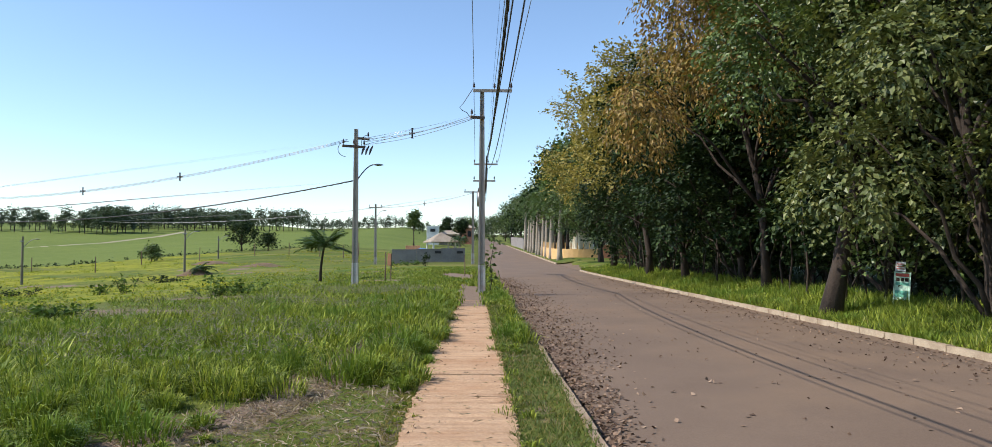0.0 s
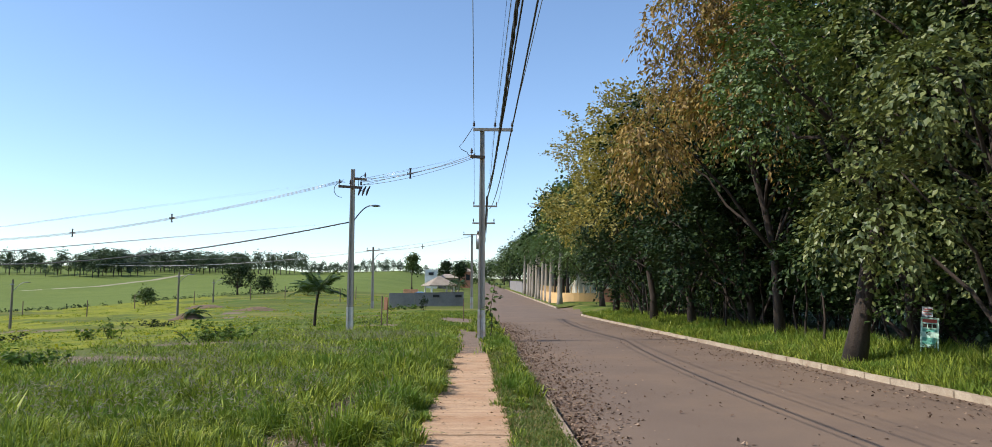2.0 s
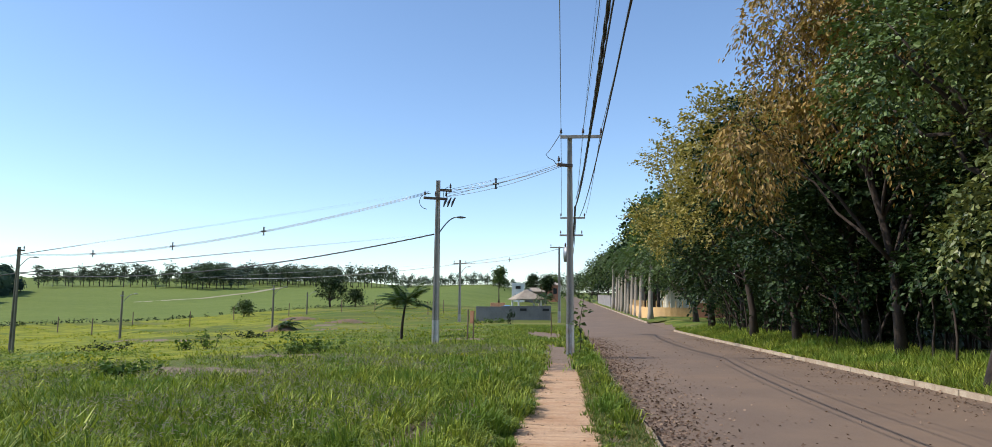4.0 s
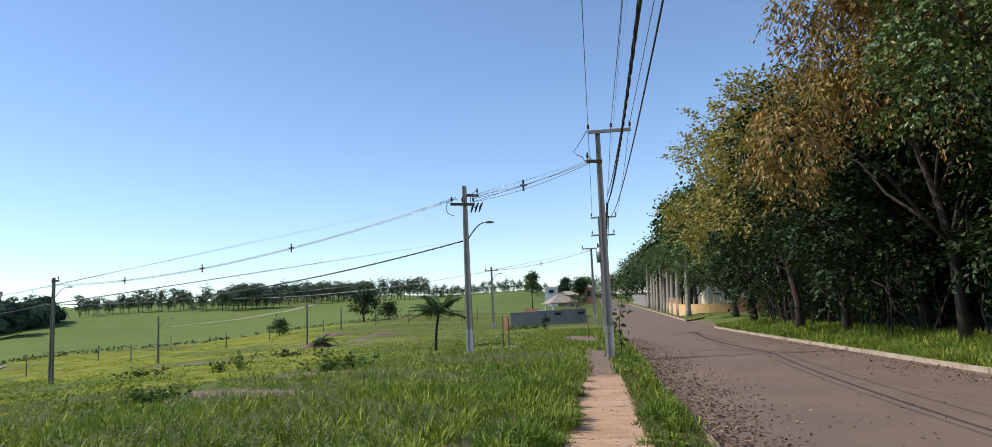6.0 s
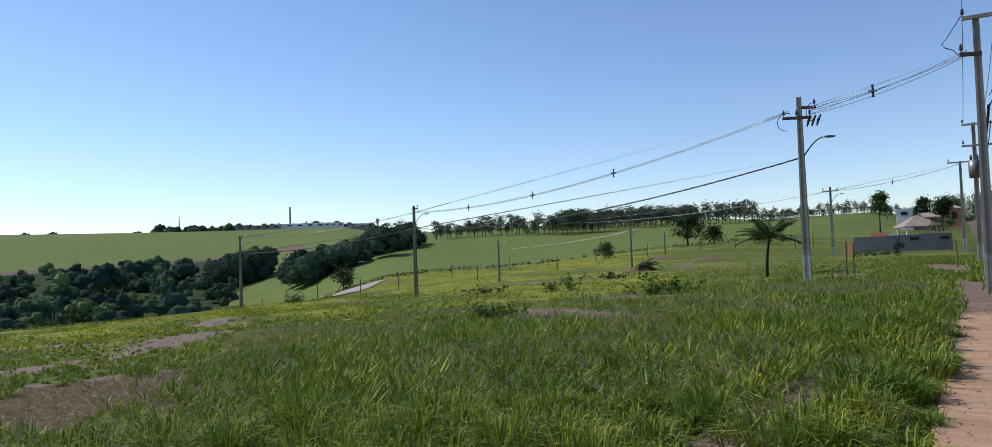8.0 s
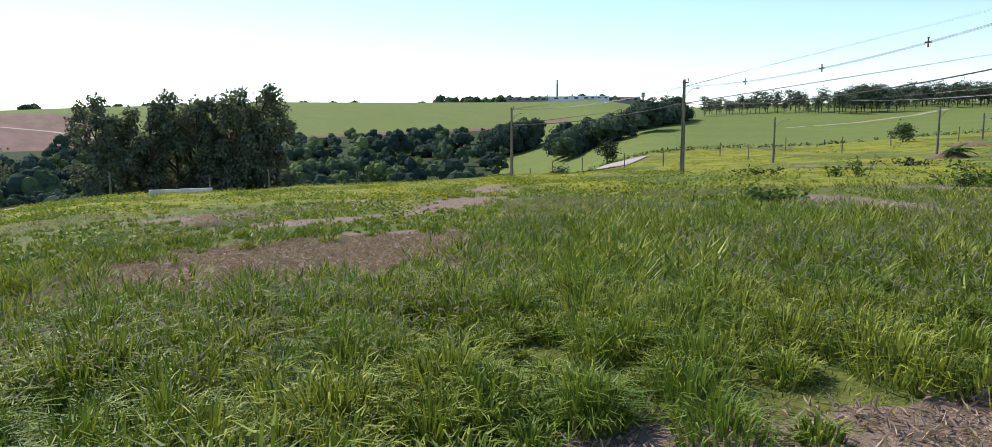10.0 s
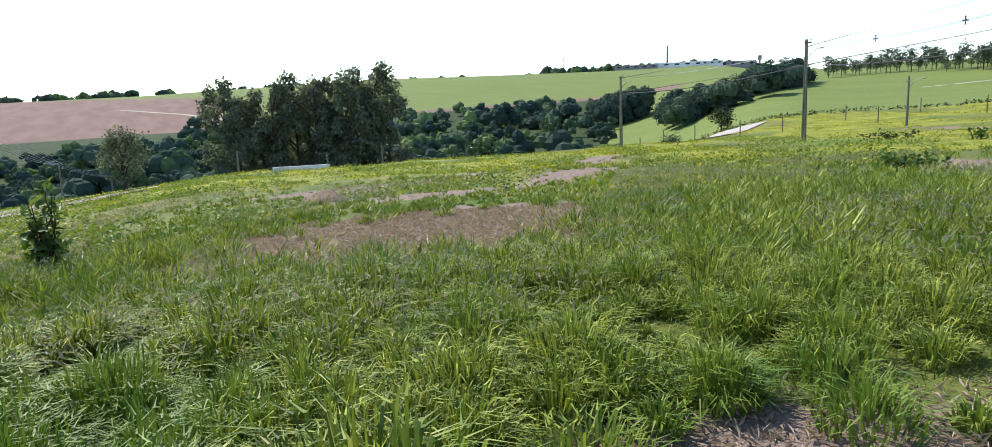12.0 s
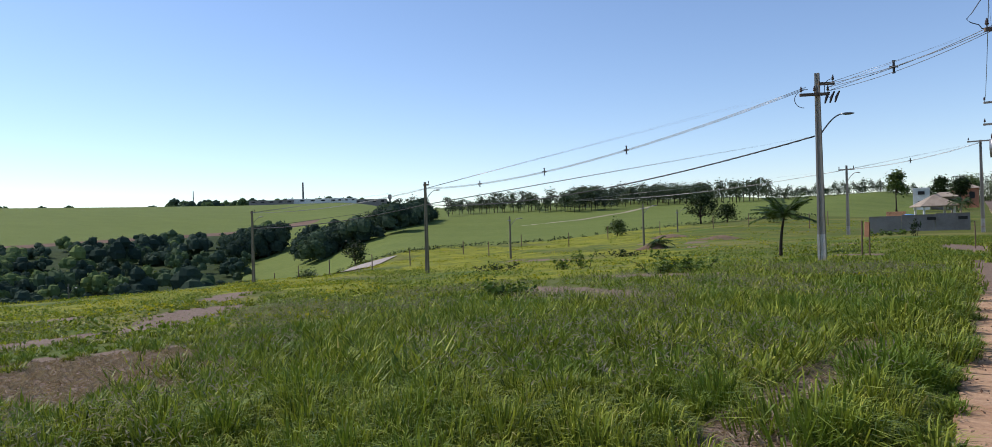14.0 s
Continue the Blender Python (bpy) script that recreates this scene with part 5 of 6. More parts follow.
def hip_roof(w, d, z, rise, over=0.4, ridge=0.3, thick=0.1):
    """A hipped roof with a short ridge and an underside."""
    a, b, r = w / 2 + over, d / 2 + over, w / 2 * ridge
    v = [(-a, -b, z), (a, -b, z), (a, b, z), (-a, b, z), (-r, 0, z + rise), (r, 0, z + rise)]
    v += [(x, y, q - thick) for x, y, q in v]
    quads = [(0, 1, 5, 4), (2, 3, 4, 5), (6, 10, 11, 7), (8, 11, 10, 9), (0, 6, 7, 1), (1, 7, 8, 2), (2, 8, 9, 3), (3, 9, 6, 0)]
    # triangular ends as quads with a middle point on the hip
    n = len(v)
    v += [((a + r) / 2, -b / 2, z + rise / 2), (-(a + r) / 2, b / 2, z + rise / 2)]
    quads += [(1, 2, 5, n), (3, 0, 4, n + 1)]
    return np.array(v, float), quads


# ---------------------------------------------------------------- the corner house and walls on the east side
def corner_house():
    x0, y0, z0 = spot(-9.4, 99)
    h = thing("house", (x0, y0, z0), "cream corner house with tiled hip roof behind an orange wall", "house")
    walls = part("wall", block(-2.5, 4.5, -3, 5, -0.5, 3.0, 1, 0.02), CREAM, h)
    part("roof", moved(hip_roof(7, 8, 3.0, 1.5), pose(1, 1, 0)), TILE, h, "brown tiled hip roof")
    for dx in (0.2, 3.0):
        win = part("window", block(dx - 0.5, dx + 0.5, -3.03, -2.9, 1.0, 2.2), WHITE, h, "white window frame")
        part("pane", block(dx - 0.42, dx + 0.42, -3.045, -3.035, 1.08, 2.12), DARK_HOLE, win, "dark window pane")
    for dx in (-2.3, -1.2):
        part("pillar", tube([(dx, -3.6, -0.4), (dx, -3.6, 3.0)], 0.12, 10), CREAM, h, "white veranda pillar")
    return h


corner_house()


def curved_wall():
    """A rounded orange wall at the street corner with spaced pickets on top."""
    w = thing("garden_wall", (0, 0, 0), "orange rendered garden wall curving round the corner", "wall")
    cx, cy, r = 13.0, 90.5, 3.4
    pts = [(cx - r, 106.0)] + [(cx - r, 106.0 - 3 * k) for k in range(1, 5)]
    pts += [(cx + r * math.cos(a), cy + r * math.sin(a)) for a in np.linspace(math.pi, 1.5 * math.pi, 10)]
    pts += [(15.0, cy - r), (19.0, cy - r), (25.0, cy - r)]
    p = np.array(pts)
    d = np.gradient(p, axis=0)
    nrm = np.stack([-d[:, 1], d[:, 0]], 1) / np.linalg.norm(d, axis=1)[:, None]
    z = road_z(p[:, 1])
    top = z + 1.35
    v, f = [], []
    for k in range(len(p)):
        for s, zz in ((-0.08, z[k] - 0.4), (-0.08, top[k]), (0.08, top[k]), (0.08, z[k] - 0.4)):
            v.append((*(p[k] + nrm[k] * s), zz))
    for k in range(len(p) - 1):
        for j in range(4):
            a, b = k * 4 + j, k * 4 + (j + 1) % 4
            f.append((a, b, b + 4, a + 4))
    part("wall_body", (v, f), ORANGE, w)
    s = np.concatenate([[0], np.cumsum(np.linalg.norm(np.diff(p, axis=0), axis=1))])
    for q in np.arange(0.6, s[-1] - 0.5, 0.75):
        x, y = np.interp(q, s, p[:, 0]), np.interp(q, s, p[:, 1])
        zz = float(np.interp(q, s, top))
        part("picket", block(x - 0.06, x + 0.06, y - 0.06, y + 0.06, zz, zz + 0.75, 0.8, 0.01), ORANGE, w)


curved_wall()


def plain_wall(name, a, b, h, mat, label, base=0.4, thick=0.16, cap=True, category="wall"):
    """A straight garden wall of blocks with a thin coping."""
    t = thing(name, (0, 0, 0), label, category)
    L = math.hypot(b[0] - a[0], b[1] - a[1])
    ang = math.degrees(math.atan2(b[1] - a[1], b[0] - a[0]))
    za, zb = gz(a), gz(b)
    n = max(1, int(L / 2.5))
    for k in range(n):
        z = za + (zb - za) * (k + 0.5) / n
        part("wall_panel", block(L * k / n + 0.01, L * (k + 1) / n - 0.01, -thick / 2, thick / 2, z - base, z + h, 1, 0.01), mat, t)
        if cap:
            part("coping", block(L * k / n, L * (k + 1) / n, -thick / 2 - 0.03, thick / 2 + 0.03, z + h, z + h + 0.06, 1, 0.01), mat, t)
    t.matrix_world = pose(a[0], a[1], 0, 0, 0, ang)
    return t


plain_wall("garden_wall", (9.9, 123), (9.9, 150), 1.9, PLASTER, "pale grey rendered garden wall along the rising street")
plain_wall("garden_wall", (9.9, 152), (9.9, 205), 2.2, PLASTER, "pale garden wall along the rising street")
plain_wall("garden_wall", (14.5, 84.5), (26, 84.5), 1.5, RED_WALL, "dull red wall on the side street")

# ---------------------------------------------------------------- west side of the street: grey wall, shelter, far houses
WA, WB = (-8.9, 79.5), (-1.0, 80.5)
gw = plain_wall("block_wall", WA, WB, 1.5, PLASTER, "low grey rendered block wall with small vents")
for u, hh in ((5.0, 1.25), (7.4, 1.25)):
    part("vent", block(u - 0.35, u + 0.35, -0.11, -0.082, gz(WA) + 1.15, gz(WA) + 1.42), DARK_HOLE, gw, "dark vent opening")


def shelter():
    x, y, z = spot(2.7, 102)
    t = thing("garden_shelter", (0, 0, 0), "open shelter with pointed pale tile roof", "shelter")
    part("roof", hip_roof(3.4, 3.4, 2.0, 1.35, 0.4, 0.05), TILE, t, "pointed brown tile roof")
    for sx in (-1.6, 1.6):
        for sy in (-1.6, 1.6):
            part("post", block(sx - 0.1, sx + 0.1, sy - 0.1, sy + 0.1, -0.3, 2.0), WHITE, t)
    part("low_wall", block(-1.6, 1.6, 1.5, 1.65, -0.3, 0.9), PLASTER, t)
    t.matrix_world = pose(x, y, z, 0, 0, 20)


shelter()


def brick_stack():
    x, y, z = spot(5.0, 118)
    t = thing("brick_stack", (x, y, z), "stack of orange hollow bricks waiting for building", "brick stack")
    r = np.random.default_rng(3)
    me = sheet("brick", *block(-0.19, 0.19, -0.09, 0.09, 0.0, 0.185, 1, 0.01), BRICK)
    for k in range(7):
        for j in range(6):
            ob = new("brick", me)
            ob.parent = t
            ob.matrix_parent_inverse = Matrix()
            ob.location = (-0.9 + j * 0.4 + r.normal(0, 0.01), r.normal(0, 0.01), k * 0.19)


brick_stack()


def water_tank():
    x, y, z = spot(4.2, 96)
    t = thing("water_tank", (x, y, z), "blue plastic water tank on the ground", "water tank")
    part("tank_body", tube([(0, 0, -0.1), (0, 0, 0.5), (0, 0, 1.1)], [0.55, 0.62, 0.66], 18), BLUE, t, smooth=True)
    part("tank_lid", tube([(0, 0, 1.1), (0, 0, 1.2), (0, 0, 1.3)], [0.7, 0.66, 0.25], 18), BLUE, t, "blue domed lid", True)


water_tank()


def far_building(az, d, w, dep, h, mat, label, roof=None, floors=1, windows=3, turn=0.0):
    x, y, z = spot(az, d)
    t = thing("house" if h < 12 else "building", (0, 0, 0), label, "building", "far buildings")
    part("wall", block(-w / 2, w / 2, -dep / 2, dep / 2, -3, h, 1, 0.02), mat, t)
    if roof:
        part("roof", moved(hip_roof(w, dep, h, min(w, dep) * 0.22, 0.5), Matrix()), roof, t)
    else:
        part("parapet", block(-w / 2 - 0.1, w / 2 + 0.1, -dep / 2 - 0.1, dep / 2 + 0.1, h, h + 0.3, 1, 0.02), mat, t)
    for f in range(floors):
        for k in range(windows):
            u = -w / 2 + w * (k + 0.5) / windows
            zz = (f + 0.45) * h / floors
            part("window", block(u - w / windows * 0.2, u + w / windows * 0.2, -dep / 2 - 0.04, -dep / 2 - 0.01, zz, zz + h / floors * 0.35), DARK_HOLE, t)
    t.matrix_world = pose(x, y, z, 0, 0, az + turn)
    return t


far_building(3.4, 190, 3.2, 8, 4.4, WHITE, "tall narrow white house behind the shelter", None, 2, 1)
far_building(2.1, 192, 5.0, 8, 2.6, TILE, "brown-walled house behind the shelter", TILE, 1, 2)
far_building(0.9, 230, 6.0, 8, 5, RED_WALL, "red-brown house at the end of the street", TILE, 1, 2)
for k, (az, d, s, w) in enumerate([(4.9, 170, 0.5, LEAF_GREEN), (1.2, 180, 0.42, LEAF_DARK), (2.3, 205, 0.45, LEAF_DARK)]):
    x, y, z = spot(az, d)
    broad_tree(x, y, z, 16 * s, 4.0 * s, w, "dark tree rising behind the houses", 700 + k, 0.16, 0.5, 90, 20, 0.42, group="trees by the houses", spread=0.4)
for k, (az, d, h) in enumerate([(1.25, 100, 2.3), (1.75, 108, 1.8)]):
    x, y, z = spot(az, d)
    palm(x, y, z, h, 14, 1.6, "young palm beside the shelter", 720 + k, 0.1, droop=1.1)


def stake_sign():
    """Two dark stakes with a narrow orange-brown board between."""
    x, y, z = spot(6.95, 37)
    t = thing("stake_sign", (0, 0, 0), "two dark wooden stakes carrying a narrow orange-brown board", "sign")
    part("stake", tube([(-0.16, 0, -0.3), (-0.2, 0, 1.55)], 0.04, 6), OLD_WOOD, t)
    part("stake", tube([(0.16, 0, -0.3), (0.12, 0, 1.5)], 0.035, 6), OLD_WOOD, t)
    part("board", block(-0.06, 0.15, -0.07, -0.045, 0.85, 1.5, 1, 0.01), BOARD, t, "weathered orange-brown board")
    t.matrix_world = pose(x, y, z, 0, 2, -15)


stake_sign()
x, y, z = spot(0.62, 44)
solid("stake", moved(tube([(0, 0, -0.3), (0.02, 0, 0.6), (0.0, 0, 1.35)], 0.03, 6), pose(x, y, z)), OLD_WOOD, "thin dark stake beside the footpath", "stake")


def kerb_sign():
    """A small framed advertising board leaning at the wood's edge, with a paper sheet above it."""
    t = thing("notice_board", (0, 0, 0), "small framed green and red notice board leaning at the wood's edge", "sign")
    frame_parts = [block(-0.19, -0.165, -0.02, 0.02, -0.15, 0.72), block(0.165, 0.19, -0.02, 0.02, -0.15, 0.72), block(-0.165, 0.165, -0.02, 0.02, 0.69, 0.72), block(-0.165, 0.165, -0.02, 0.02, 0.0, 0.03)]
    part("board_frame", joined(frame_parts), SIGN_MINT, t, "pale mint frame")
    part("panel", block(-0.163, 0.163, -0.008, 0.008, 0.03, 0.69), SIGN_MINT, t)
    for z0, z1, mat in ((0.6, 0.68, SIGN_RED), (0.38, 0.45, SIGN_GREEN), (0.08, 0.24, SIGN_GREEN)):
        part("printed_bar", block(-0.15, 0.15, -0.012, -0.009, z0, z1), mat, t)
    for k in range(3):
        part("printed_square", block(-0.14 + k * 0.1, -0.06 + k * 0.1, -0.012, -0.009, 0.48, 0.57), BARK, t)
    paper = part("paper_sheet", block(-0.17, 0.06, -0.006, 0.006, 0.74, 0.98), WHITE, t, "white paper sheet with red lines")
    for zz in (0.79, 0.85, 0.91):
        part("printed_line", block(-0.14, 0.03, -0.01, -0.007, zz, zz + 0.02), SIGN_RED, paper)
    part("post", tube([(-0.06, 0.03, -0.3), (-0.06, 0.03, 0.95)], 0.02, 6), OLD_WOOD, t)
    t.matrix_world = pose(11.15, 18.5, gz((11.15, 18.5)) + 0.12, -6, 4, -28)


kerb_sign()

# transformer on the third pole
tx, ty = P1B[0] - 0.05, P1B[1] - 0.45
tr = thing("transformer", (tx, ty, gz(P1B) + 5.3), "grey steel transformer mounted on the pole", "transformer")
part("tank", tube([(0, 0, -0.55), (0, 0, 0), (0, 0, 0.45)], [0.27, 0.3, 0.29], 14), STEEL, tr, smooth=True)
for dx in (-0.15, 0.15):
    part("bushing", tube([(dx, 0, 0.43), (dx, 0, 0.6), (dx, 0, 0.75)], [0.05, 0.07, 0.03], 8), PORCELAIN, tr)
part("hanger", block(-0.06, 0.06, 0.25, 0.5, -0.3, 0.25), STEEL, tr)


def spacer(at, label="star-shaped polymer spacer on the overhead wires"):
    t = thing("wire_spacer", (0, 0, 0), label, "wire spacer", "wire spacers")
    for a in (0, 90, 180, 270):  # four short arms
        c, s = math.cos(radians(a)), math.sin(radians(a))
        part("arm", tube([(0, 0, 0), (0.09 * c, 0, 0.15 * s), (0.13 * c, 0, 0.22 * s)], [0.045, 0.035, 0.06], 6), CABLE, t)
    t.matrix_world = pose(*at)


def on_wire(a, b, sag, s):
    return (a[0] + (b[0] - a[0]) * s, a[1] + (b[1] - a[1]) * s, a[2] + (b[2] - a[2]) * s - 4 * sag * s * (1 - s))


A1, B1 = (P1[0] - 0.25, P1[1], 7.1), (P2[0] + 0.35, P2[1], p2z + 6.8)
A2, B2 = (P2[0] - 0.45, P2[1], p2z + 6.85), (P4[0], P4[1], p4z + 6.9)
spacer(on_wire(A1, B1, 0.12, 0.528))
for s in (0.3, 0.514, 0.742):
    spacer(on_wire(A2, B2, 0.88, s))
spacer(on_wire((P1C[0], P1C[1], gz(P1C) + 7.2), (P3[0], P3[1], p3z + 6.2), 0.35, 0.48))
# loops of cable round the first two poles
jumper = np.array([(0.14, 8.2), (-0.02, 7.95), (-0.26, 7.58), (-0.4, 7.42), (-0.3, 7.3), (-0.1, 7.2), (-0.03, 7.08), (0.2, 7.02)])
solid("jumper_cable", tube(np.stack([jumper[:, 0], np.full(8, P1[1] - 0.14), jumper[:, 1]], 1), 0.014, 5), CABLE, "slack jumper cable looped from crossarm to lower bracket", "cable", "jumper cables", smooth=True)
for k, (px, py, zz, w) in enumerate([(P2[0] - 0.45, P2[1], p2z + 6.45, 0.4), (P2[0] + 0.5, P2[1], p2z + 6.75, 0.25)]):
    a = np.linspace(1.3, 4.6, 14)
    solid("jumper_cable", tube(np.stack([px + w * np.cos(a), py + 0 * a, zz + 0.36 * np.sin(a)], 1), 0.014, 5), CABLE, "slack jumper cable looped beside the pole head", "cable", "jumper cables", smooth=True)
for px, py, zz in ((P2[0] + 0.5, P2[1], p2z + 6.4), (P2[0] + 0.68, P2[1], p2z + 6.4), (P2[0] + 0.32, P2[1], p2z + 6.4)):
    solid("cutout_fuse", moved(tube([(0, 0, -0.22), (0, 0, 0), (0.05, 0, 0.24)], [0.03, 0.055, 0.03], 7), pose(px, py, zz, 0, 15, 0)), PORCELAIN, "dark cutout fuse hanging at the pole head", "fuse", "cutout fuses")


# ---------------------------------------------------------------- plants and posts on the pasture
def small_palm():
    x, y, z = spot(12.4, 42.4)
    palm(x, y, z, 2.1, 28, 1.7, "young palm with thin dark trunk standing in the grass", 800, 0.075, BARK, droop=0.5)


small_palm()


def leafy_weed(az, d, h, w, n, seed, label, leaf=None, size=0.19):
    """Upright stems with broad leaves all along them."""
    x, y, z = spot(az, d)
    r = np.random.default_rng(seed)
    t = thing("leafy_bush", (0, 0, 0), label, "bush", "bushes on the pasture")
    cs = []
    for k in range(n):
        top = np.array([r.normal(0, w * 0.75), r.normal(0, w * 0.5), h * r.uniform(0.4, 1.0)])
        path = limb_path((top[0] * 0.4, top[1] * 0.4, -0.05), top, r, 6)
        part("stem", tube(path, np.linspace(0.02, 0.006, 6), 4), BARK, t)
        s = r.uniform(0.25, 1.0, 9)
        cs.append(np.stack([np.interp(s, np.linspace(0, 1, 6), path[:, c]) for c in range(3)], 1))
    part("foliage", leaf_cloud(np.concatenate(cs), 3, 0.05 + 0.03 * w, size, r, 0.0, 0.3), leaf or LEAF_BUSH, t)
    t.matrix_world = pose(x, y, z)


leafy_weed(18.4, 31.5, 0.75, 0.9, 9, 810, "low sprawling bush with broad dark leaves")
leafy_weed(20.6, 31.0, 0.6, 0.7, 7, 811, "low sprawling bush with broad dark leaves")
leafy_weed(26.6, 42.0, 0.95, 0.6, 6, 812, "small leafy bush with upright shoots")
leafy_weed(28.3, 43.0, 0.7, 0.8, 6, 813, "small leafy bush with upright shoots")
leafy_weed(31.7, 23.0, 0.42, 1.1, 10, 814, "dense green bush in the grass")
leafy_weed(91.8, 13.6, 1.5, 0.22, 13, 815, "tall leafy weed sapling in the grass", LEAF_BUSH, 0.17)
leafy_weed(3.9, 66, 1.4, 0.5, 6, 816, "dark scrawny shrub before the grey wall", LEAF_DARK)
leafy_weed(6.0, 70, 0.6, 1.2, 8, 817, "low bush before the grey wall")
leafy_weed(5.0, 69, 0.45, 1.0, 8, 818, "low bush before the grey wall")
leafy_weed(24.0, 62, 0.6, 2.2, 12, 819, "patch of dark creeping weeds", LEAF_DARK)
leafy_weed(33.5, 52, 0.5, 1.5, 8, 820, "patch of dark creeping weeds", LEAF_DARK)
# shoots climbing beside the first pole
t = thing("climbing_shoot", (0.82, 29.15, 0.0), "leafy shoot growing up beside the pole", "plant")
r = np.random.default_rng(822)
path = np.array([(0, 0, -0.1), (0.08, 0, 0.5), (0.02, 0, 1.1), (0.12, 0, 1.7), (0.2, 0, 2.2)])
part("stem", tube(path, np.linspace(0.02, 0.008, 5), 5), BARK, t)
part("foliage", leaf_cloud(np.concatenate([path[1:] + r.normal(0, 0.12, (4, 3)) for _ in range(6)]), 3, 0.1, 0.2, r, 0.1, 0.36), LEAF_GREEN, t)

for k, (az, d, h, rad, leaf, lab) in enumerate([(17.9, 140, 5.2, 2.9, LEAF_DARK, "solitary dark round tree at the field's edge"), (16.0, 135, 3.0, 1.7, LEAF_DARK, "dense dark low tree at the field's edge"),
                                                (24.1, 120, 2.3, 1.3, LEAF_GREEN, "small open tree at the field's edge"), (44.3, 118, 3.4, 2.0, LEAF_DARK, "dark bushy tree beside the gravel road"),
                                                (88.1, 96, 8.0, 3.2, LEAF_EUC, "grey-green tree before the valley wood"), (47.8, 112, 1.8, 1.6, LEAF_GREEN, "rounded bush by the gravel road"), (12.8, 120, 2.2, 1.3, LEAF_GREEN, "small bush behind the young palm")]):
    x, y, z = spot(az, d)
    broad_tree(x, y, z, h, rad, leaf, lab, 830 + k, 0.05 * h ** 0.8, 0.28, 130, 22 if h > 4 else 9, 0.3, group="scattered trees", spread=0.3)
x, y, z = spot(21.3, 72)
palm(x, y, z + 0.15, 0.35, 16, 1.5, "stemless palm on a small earth mound", 845, 0.12, BARK, droop=1.0)


def mound(az, d, w, h, label, seed):
    x, y, z = spot(az, d)
    n = 13
    u = np.linspace(-1, 1, n)
    X, Y = np.meshgrid(u, u)
    rr = np.hypot(X, Y)
    Z = h * np.clip(1 - rr ** 1.6, 0, 1) * (1 + 0.35 * wander(X * 3, Y * 3, 1, seed)) - 0.08
    v = np.stack([X * w, Y * w * 0.6, Z], -1).reshape(-1, 3)
    f = [(i * n + j, i * n + j + 1, (i + 1) * n + j + 1, (i + 1) * n + j) for i in range(n - 1) for j in range(n - 1)]
    solid("earth_mound", moved((v, f), pose(x, y, z, 0, 0, az)), EARTH, label, "earth mound", "earth mounds", smooth=True)


mound(74.0, 21.5, 1.1, 0.36, "low heap of red-brown earth", 1)
mound(21.3, 72, 1.8, 0.6, "dark earth mound under a small palm", 2)
mound(20.0, 96, 2.6, 0.5, "long low bank of red earth", 3)
mound(16.5, 84, 3.0, 0.45, "long low bank of red earth", 4)


def lamp_post(az, d, h, label, lamp=True):
    x, y, z = spot(az, d)
    t = thing("lamp_post", (0, 0, 0), label, "lamp post", "lamp posts on the pasture")
    part("pole", tube([(0, 0, -0.4), (0, 0, h * 0.5), (0, 0, h)], [0.13, 0.11, 0.085], 8), SHADED_POLE, t)
    if lamp:
        street_lamp_arm(t, (0, 0, h * 0.75), (0.9, 0.3), 1.0, 0.9)
    part("bracket", block(-0.2, 0.2, -0.12, -0.06, h - 0.5, h - 0.4), STEEL, t)
    t.matrix_world = pose(x, y, z)


for az, d, h in ((32.3, 80, 4.6), (22.1, 79, 4.4), (19.6, 115, 3.4), (63.6, 108, 5.5), (57.5, 118, 5), (74.1, 92, 2.4), (70.0, 100, 4.6), (80.5, 84, 2.4), (91.9, 98, 5.6), (88.9, 105, 4.2)):
    lamp_post(az, d, h, "slender concrete lamp post on the slope", d > 78 and az not in (74.1, 80.5))

stake_me = sheet("fence_stake", *tube([(0, 0, -0.3), (0.02, 0, 0.9), (0, 0, 1.9)], [0.07, 0.065, 0.06], 6), OLD_WOOD)
for k, (az, d) in enumerate([(40.1, 88), (46.2, 92), (31.5, 112), (27.8, 96), (36.0, 104), (24.8, 108), (20.9, 112), (14.5, 110), (12.2, 104), (10.4, 100), (43.0, 90), (48.5, 96), (50.2, 99), (34.0, 92), (17.0, 112), (9.2, 108)]):
    x, y, z = spot(az, d)
    o = tagged(new("fence_stake", stake_me), "rough grey fence stake along the field edge", "stake", "field stakes")
    o.matrix_world = pose(x, y, z, 0, k % 3 - 1, k * 40)


def hedge_line():
    """Seedlings in a broken row along the lower edge of the field."""
    r = np.random.default_rng(850)
    c = []
    for az in np.arange(10, 47, 0.28):
        if r.random() < 0.2:
            continue
        d = 127 + 14 * math.sin(radians(az * 6)) + r.normal(0, 0.6)
        x, y, z = spot(az, d)
        c += [(x + r.normal(0, 0.3), y + r.normal(0, 0.3), z + 0.1 + 0.25 * r.random()) for _ in range(4)]
    solid("seedling_row", leaf_cloud(c, 6, 0.15, 0.24, r), LEAF_DARK, "broken row of dark seedlings along the field", "seedlings", kind="stuff")


hedge_line()


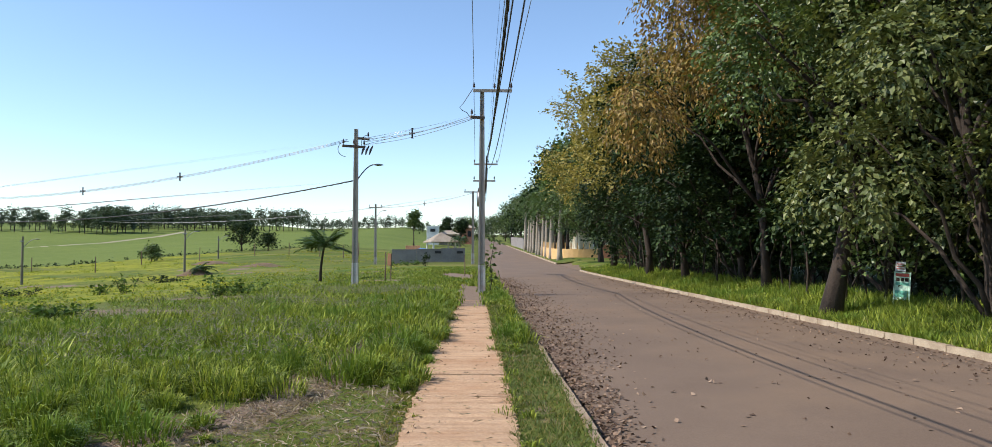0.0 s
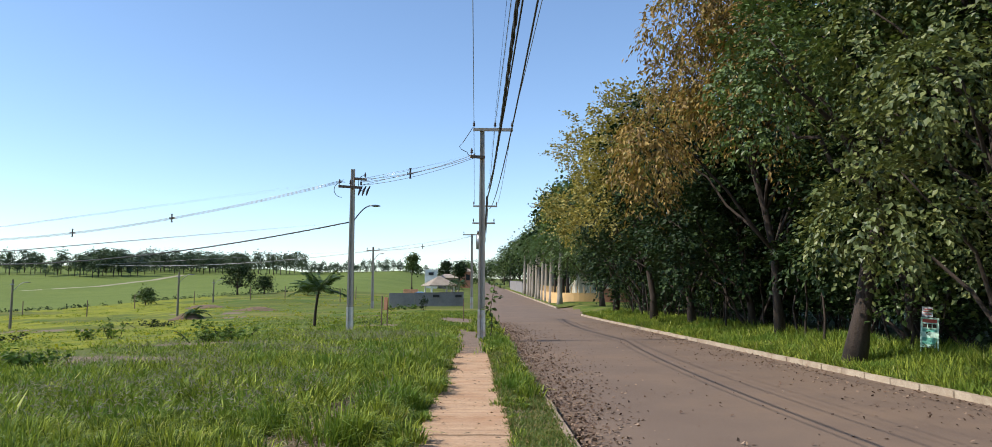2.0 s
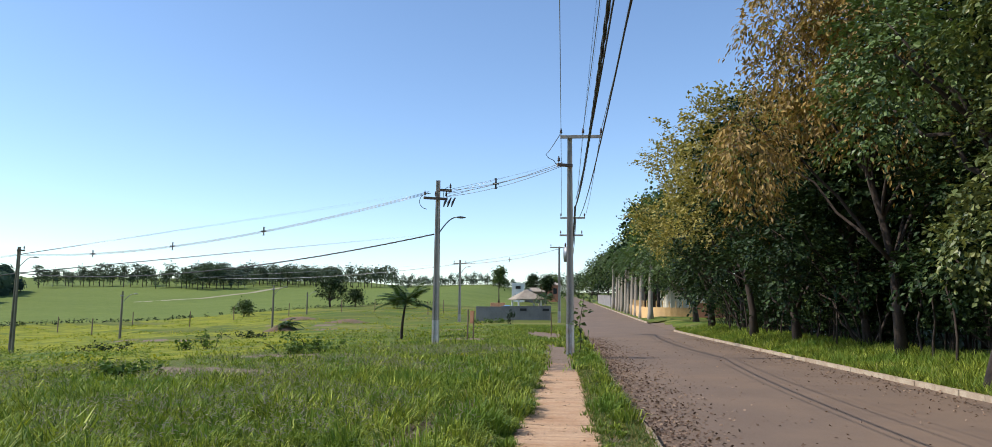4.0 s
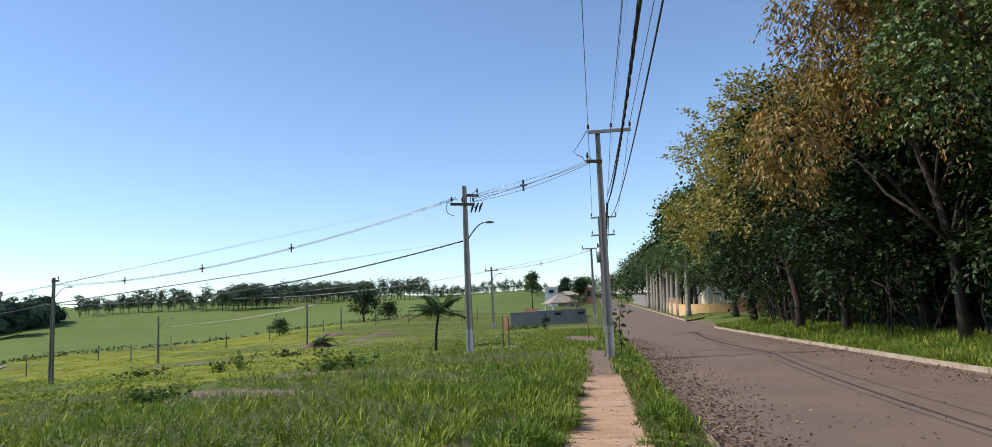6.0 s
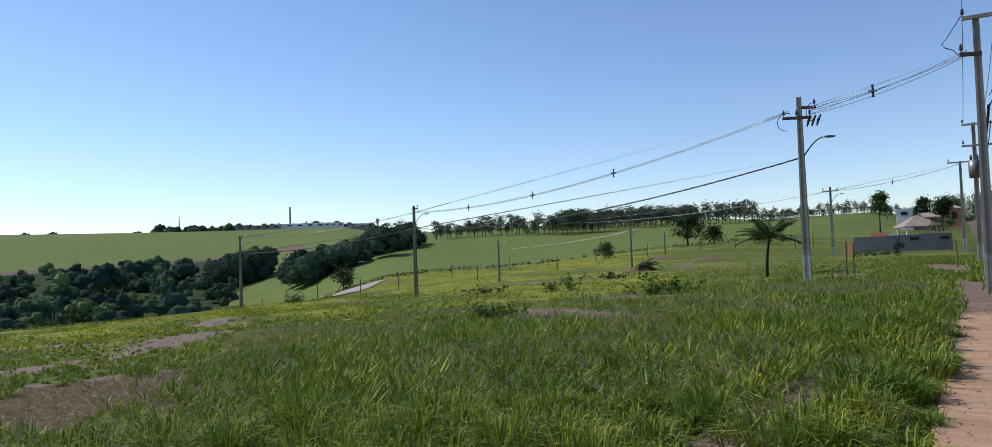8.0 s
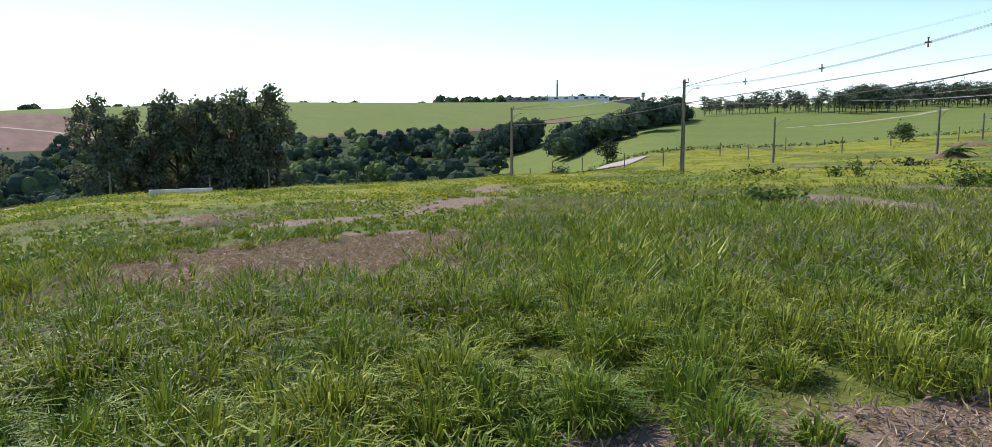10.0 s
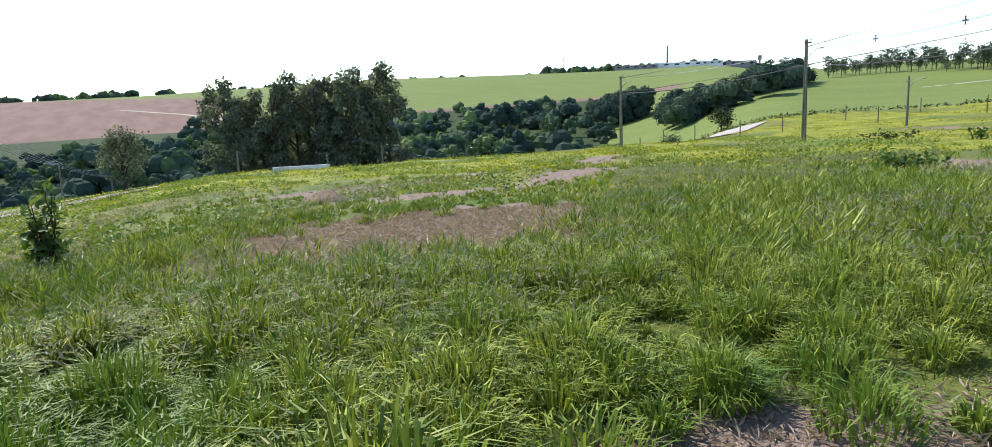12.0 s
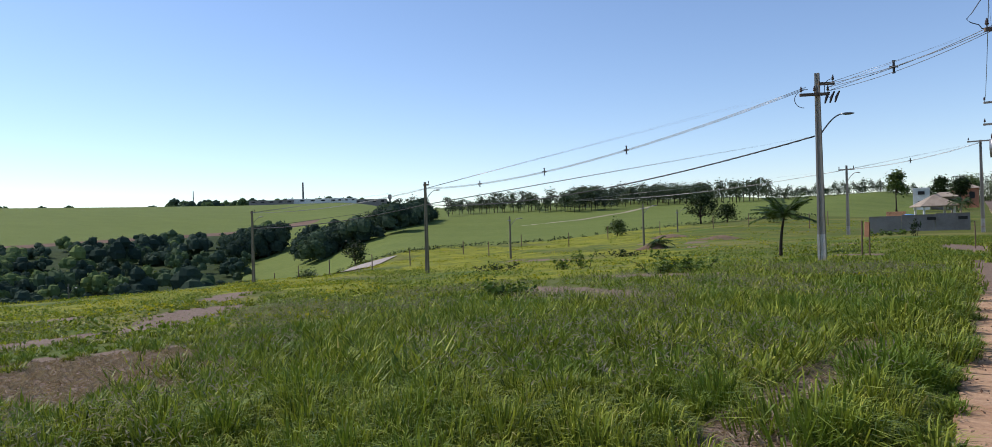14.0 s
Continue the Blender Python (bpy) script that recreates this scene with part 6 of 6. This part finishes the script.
def land_strip(name, pts, width, lift, mat, label, category="road"):
    """A band of made ground that follows the land."""
    p = np.array(pts, float)
    s = np.concatenate([[0], np.cumsum(np.linalg.norm(np.diff(p, axis=0), axis=1))])
    q = np.linspace(0, s[-1], max(8, int(s[-1] / 2)))
    c = np.stack([np.interp(q, s, p[:, 0]), np.interp(q, s, p[:, 1])], 1)
    d = np.gradient(c, axis=0)
    nr = np.stack([-d[:, 1], d[:, 0]], 1) / np.linalg.norm(d, axis=1)[:, None]
    m = 5
    v = np.concatenate([np.stack([*(c[k] + nr[k] * width * u), 0]) [None] for k in range(len(c)) for u in np.linspace(-0.5, 0.5, m)])
    v[:, 2] = ground_z(v[:, 0], v[:, 1]) + lift
    f = [(i * m + j, i * m + j + 1, (i + 1) * m + j + 1, (i + 1) * m + j) for i in range(len(c) - 1) for j in range(m - 1)]
    return solid(name, (v, f), mat, label, category, kind="structure")


land_strip("gravel_road", [spot(46.6, 95)[:2], spot(45.2, 100)[:2], spot(43.8, 106)[:2], spot(42.8, 111)[:2]], 7.0, 0.12, PALE_ROAD, "pale gravel road end on the slope")
land_strip("lower_road", [spot(104, 52)[:2], spot(98, 57)[:2], spot(92, 63)[:2], spot(87, 72)[:2]], 5.0, 0.15, ASPHALT, "grey street at the foot of the slope")
land_strip("kerb_lower", [spot(104, 55.2)[:2], spot(98, 60.2)[:2], spot(92, 66.4)[:2], spot(87, 75)[:2]], 0.5, 0.3, KERB, "pale kerb of the lower street", "kerb")
land_strip("field_track", [spot(31.5, 214)[:2], spot(27, 225)[:2], spot(23.5, 250)[:2], spot(21.5, 280)[:2]], 2.2, 0.03, TRACK, "pale dirt track crossing the green field", "track")
land_strip("brown_track", [spot(88, 640)[:2], spot(84, 560)[:2], spot(80, 470)[:2]], 4.0, 0.05, TRACK, "pale dirt track across the ploughed field", "track")
plain_wall("white_wall", spot(78.1, 76)[:2], spot(73.9, 76)[:2], 0.5, WHITE, "low white wall at the foot of the slope", 0.6)
PL = spot(97.4, 61)
utility_pole(PL[0], PL[1], PL[2], 7.4, "grey concrete power pole with street lamp by the lower street", [(7.1, 0.5, 0, 60, (-0.9, 0, 0.9))], (5.6, (-0.2, 0.95)), white=0.8)
for off in (-0.4, 0, 0.4):
    x2, y2, z2 = spot(91.9, 98)
    wire("overhead_wire", (PL[0], PL[1] + off, PL[2] + 7.3), (x2, y2 + off, z2 + 5.5), 0.8, 0.02, WIRE, "bare conductor over the valley's edge")
    x3, y3, z3 = spot(88.9, 105)
    wire("overhead_wire", (x2, y2 + off, z2 + 5.5), (x3, y3 + off, z3 + 4.1), 0.3, 0.02, WIRE, "bare conductor over the valley's edge")

# ---------------------------------------------------------------- far works on the skyline
for k, (az, w, h) in enumerate([(50.5, 50, 4.5), (47.5, 60, 5), (45.5, 40, 5), (43.5, 50, 6.5), (41.0, 50, 5)]):
    far_building(az, 905 + 8 * k, w, 20, h, WHITE if k in (1, 2) else PLASTER, "long low works building on the skyline", None, 1, 5)
x, y, z = spot(48.2, 1000)
solid("factory_chimney", moved(tube([(0, 0, -5), (0, 0, 14), (0, 0, 30)], [1.5, 1.25, 1.0], 12), pose(x, y, z)), PLASTER, "tall factory chimney on the skyline", "chimney")
x, y, z = spot(41.7, 1000)
solid("water_tower", moved(tube([(0, 0, -5), (0, 0, 14), (0, 0, 14.5), (0, 0, 20)], [1.2, 1.2, 2.4, 2.4], 12), pose(x, y, z)), PLASTER, "squat water tower on the skyline", "tower")
x, y, z = spot(55.9, 980)
solid("radio_mast", moved(tube([(0, 0, -5), (0, 0, 10), (0, 0, 20)], [0.8, 0.6, 0.4], 6), pose(x, y, z)), STEEL, "thin mast on the skyline", "mast")


def skyline_trees():
    """Groups of far trees along the hilltop."""
    r = np.random.default_rng(860)
    cs = []
    for _ in range(210):
        g = r.random()
        az = r.uniform(38, 57.5) if g < 0.65 else r.uniform(84, 100) if g < 0.9 else r.uniform(58, 82)
        d = r.uniform(930, 1050)
        x, y, z = spot(az, d)
        w = r.uniform(5, 12)
        cs.append(lumpy_crown(r, x, y, z - 2, w, 2 + r.uniform(5, 10) * (0.5 if g > 0.9 else 1), 4, 14, 2.0))
    toned_wood("skyline_wood", cs, r, "low dark tree line along the far hilltop")


skyline_trees()
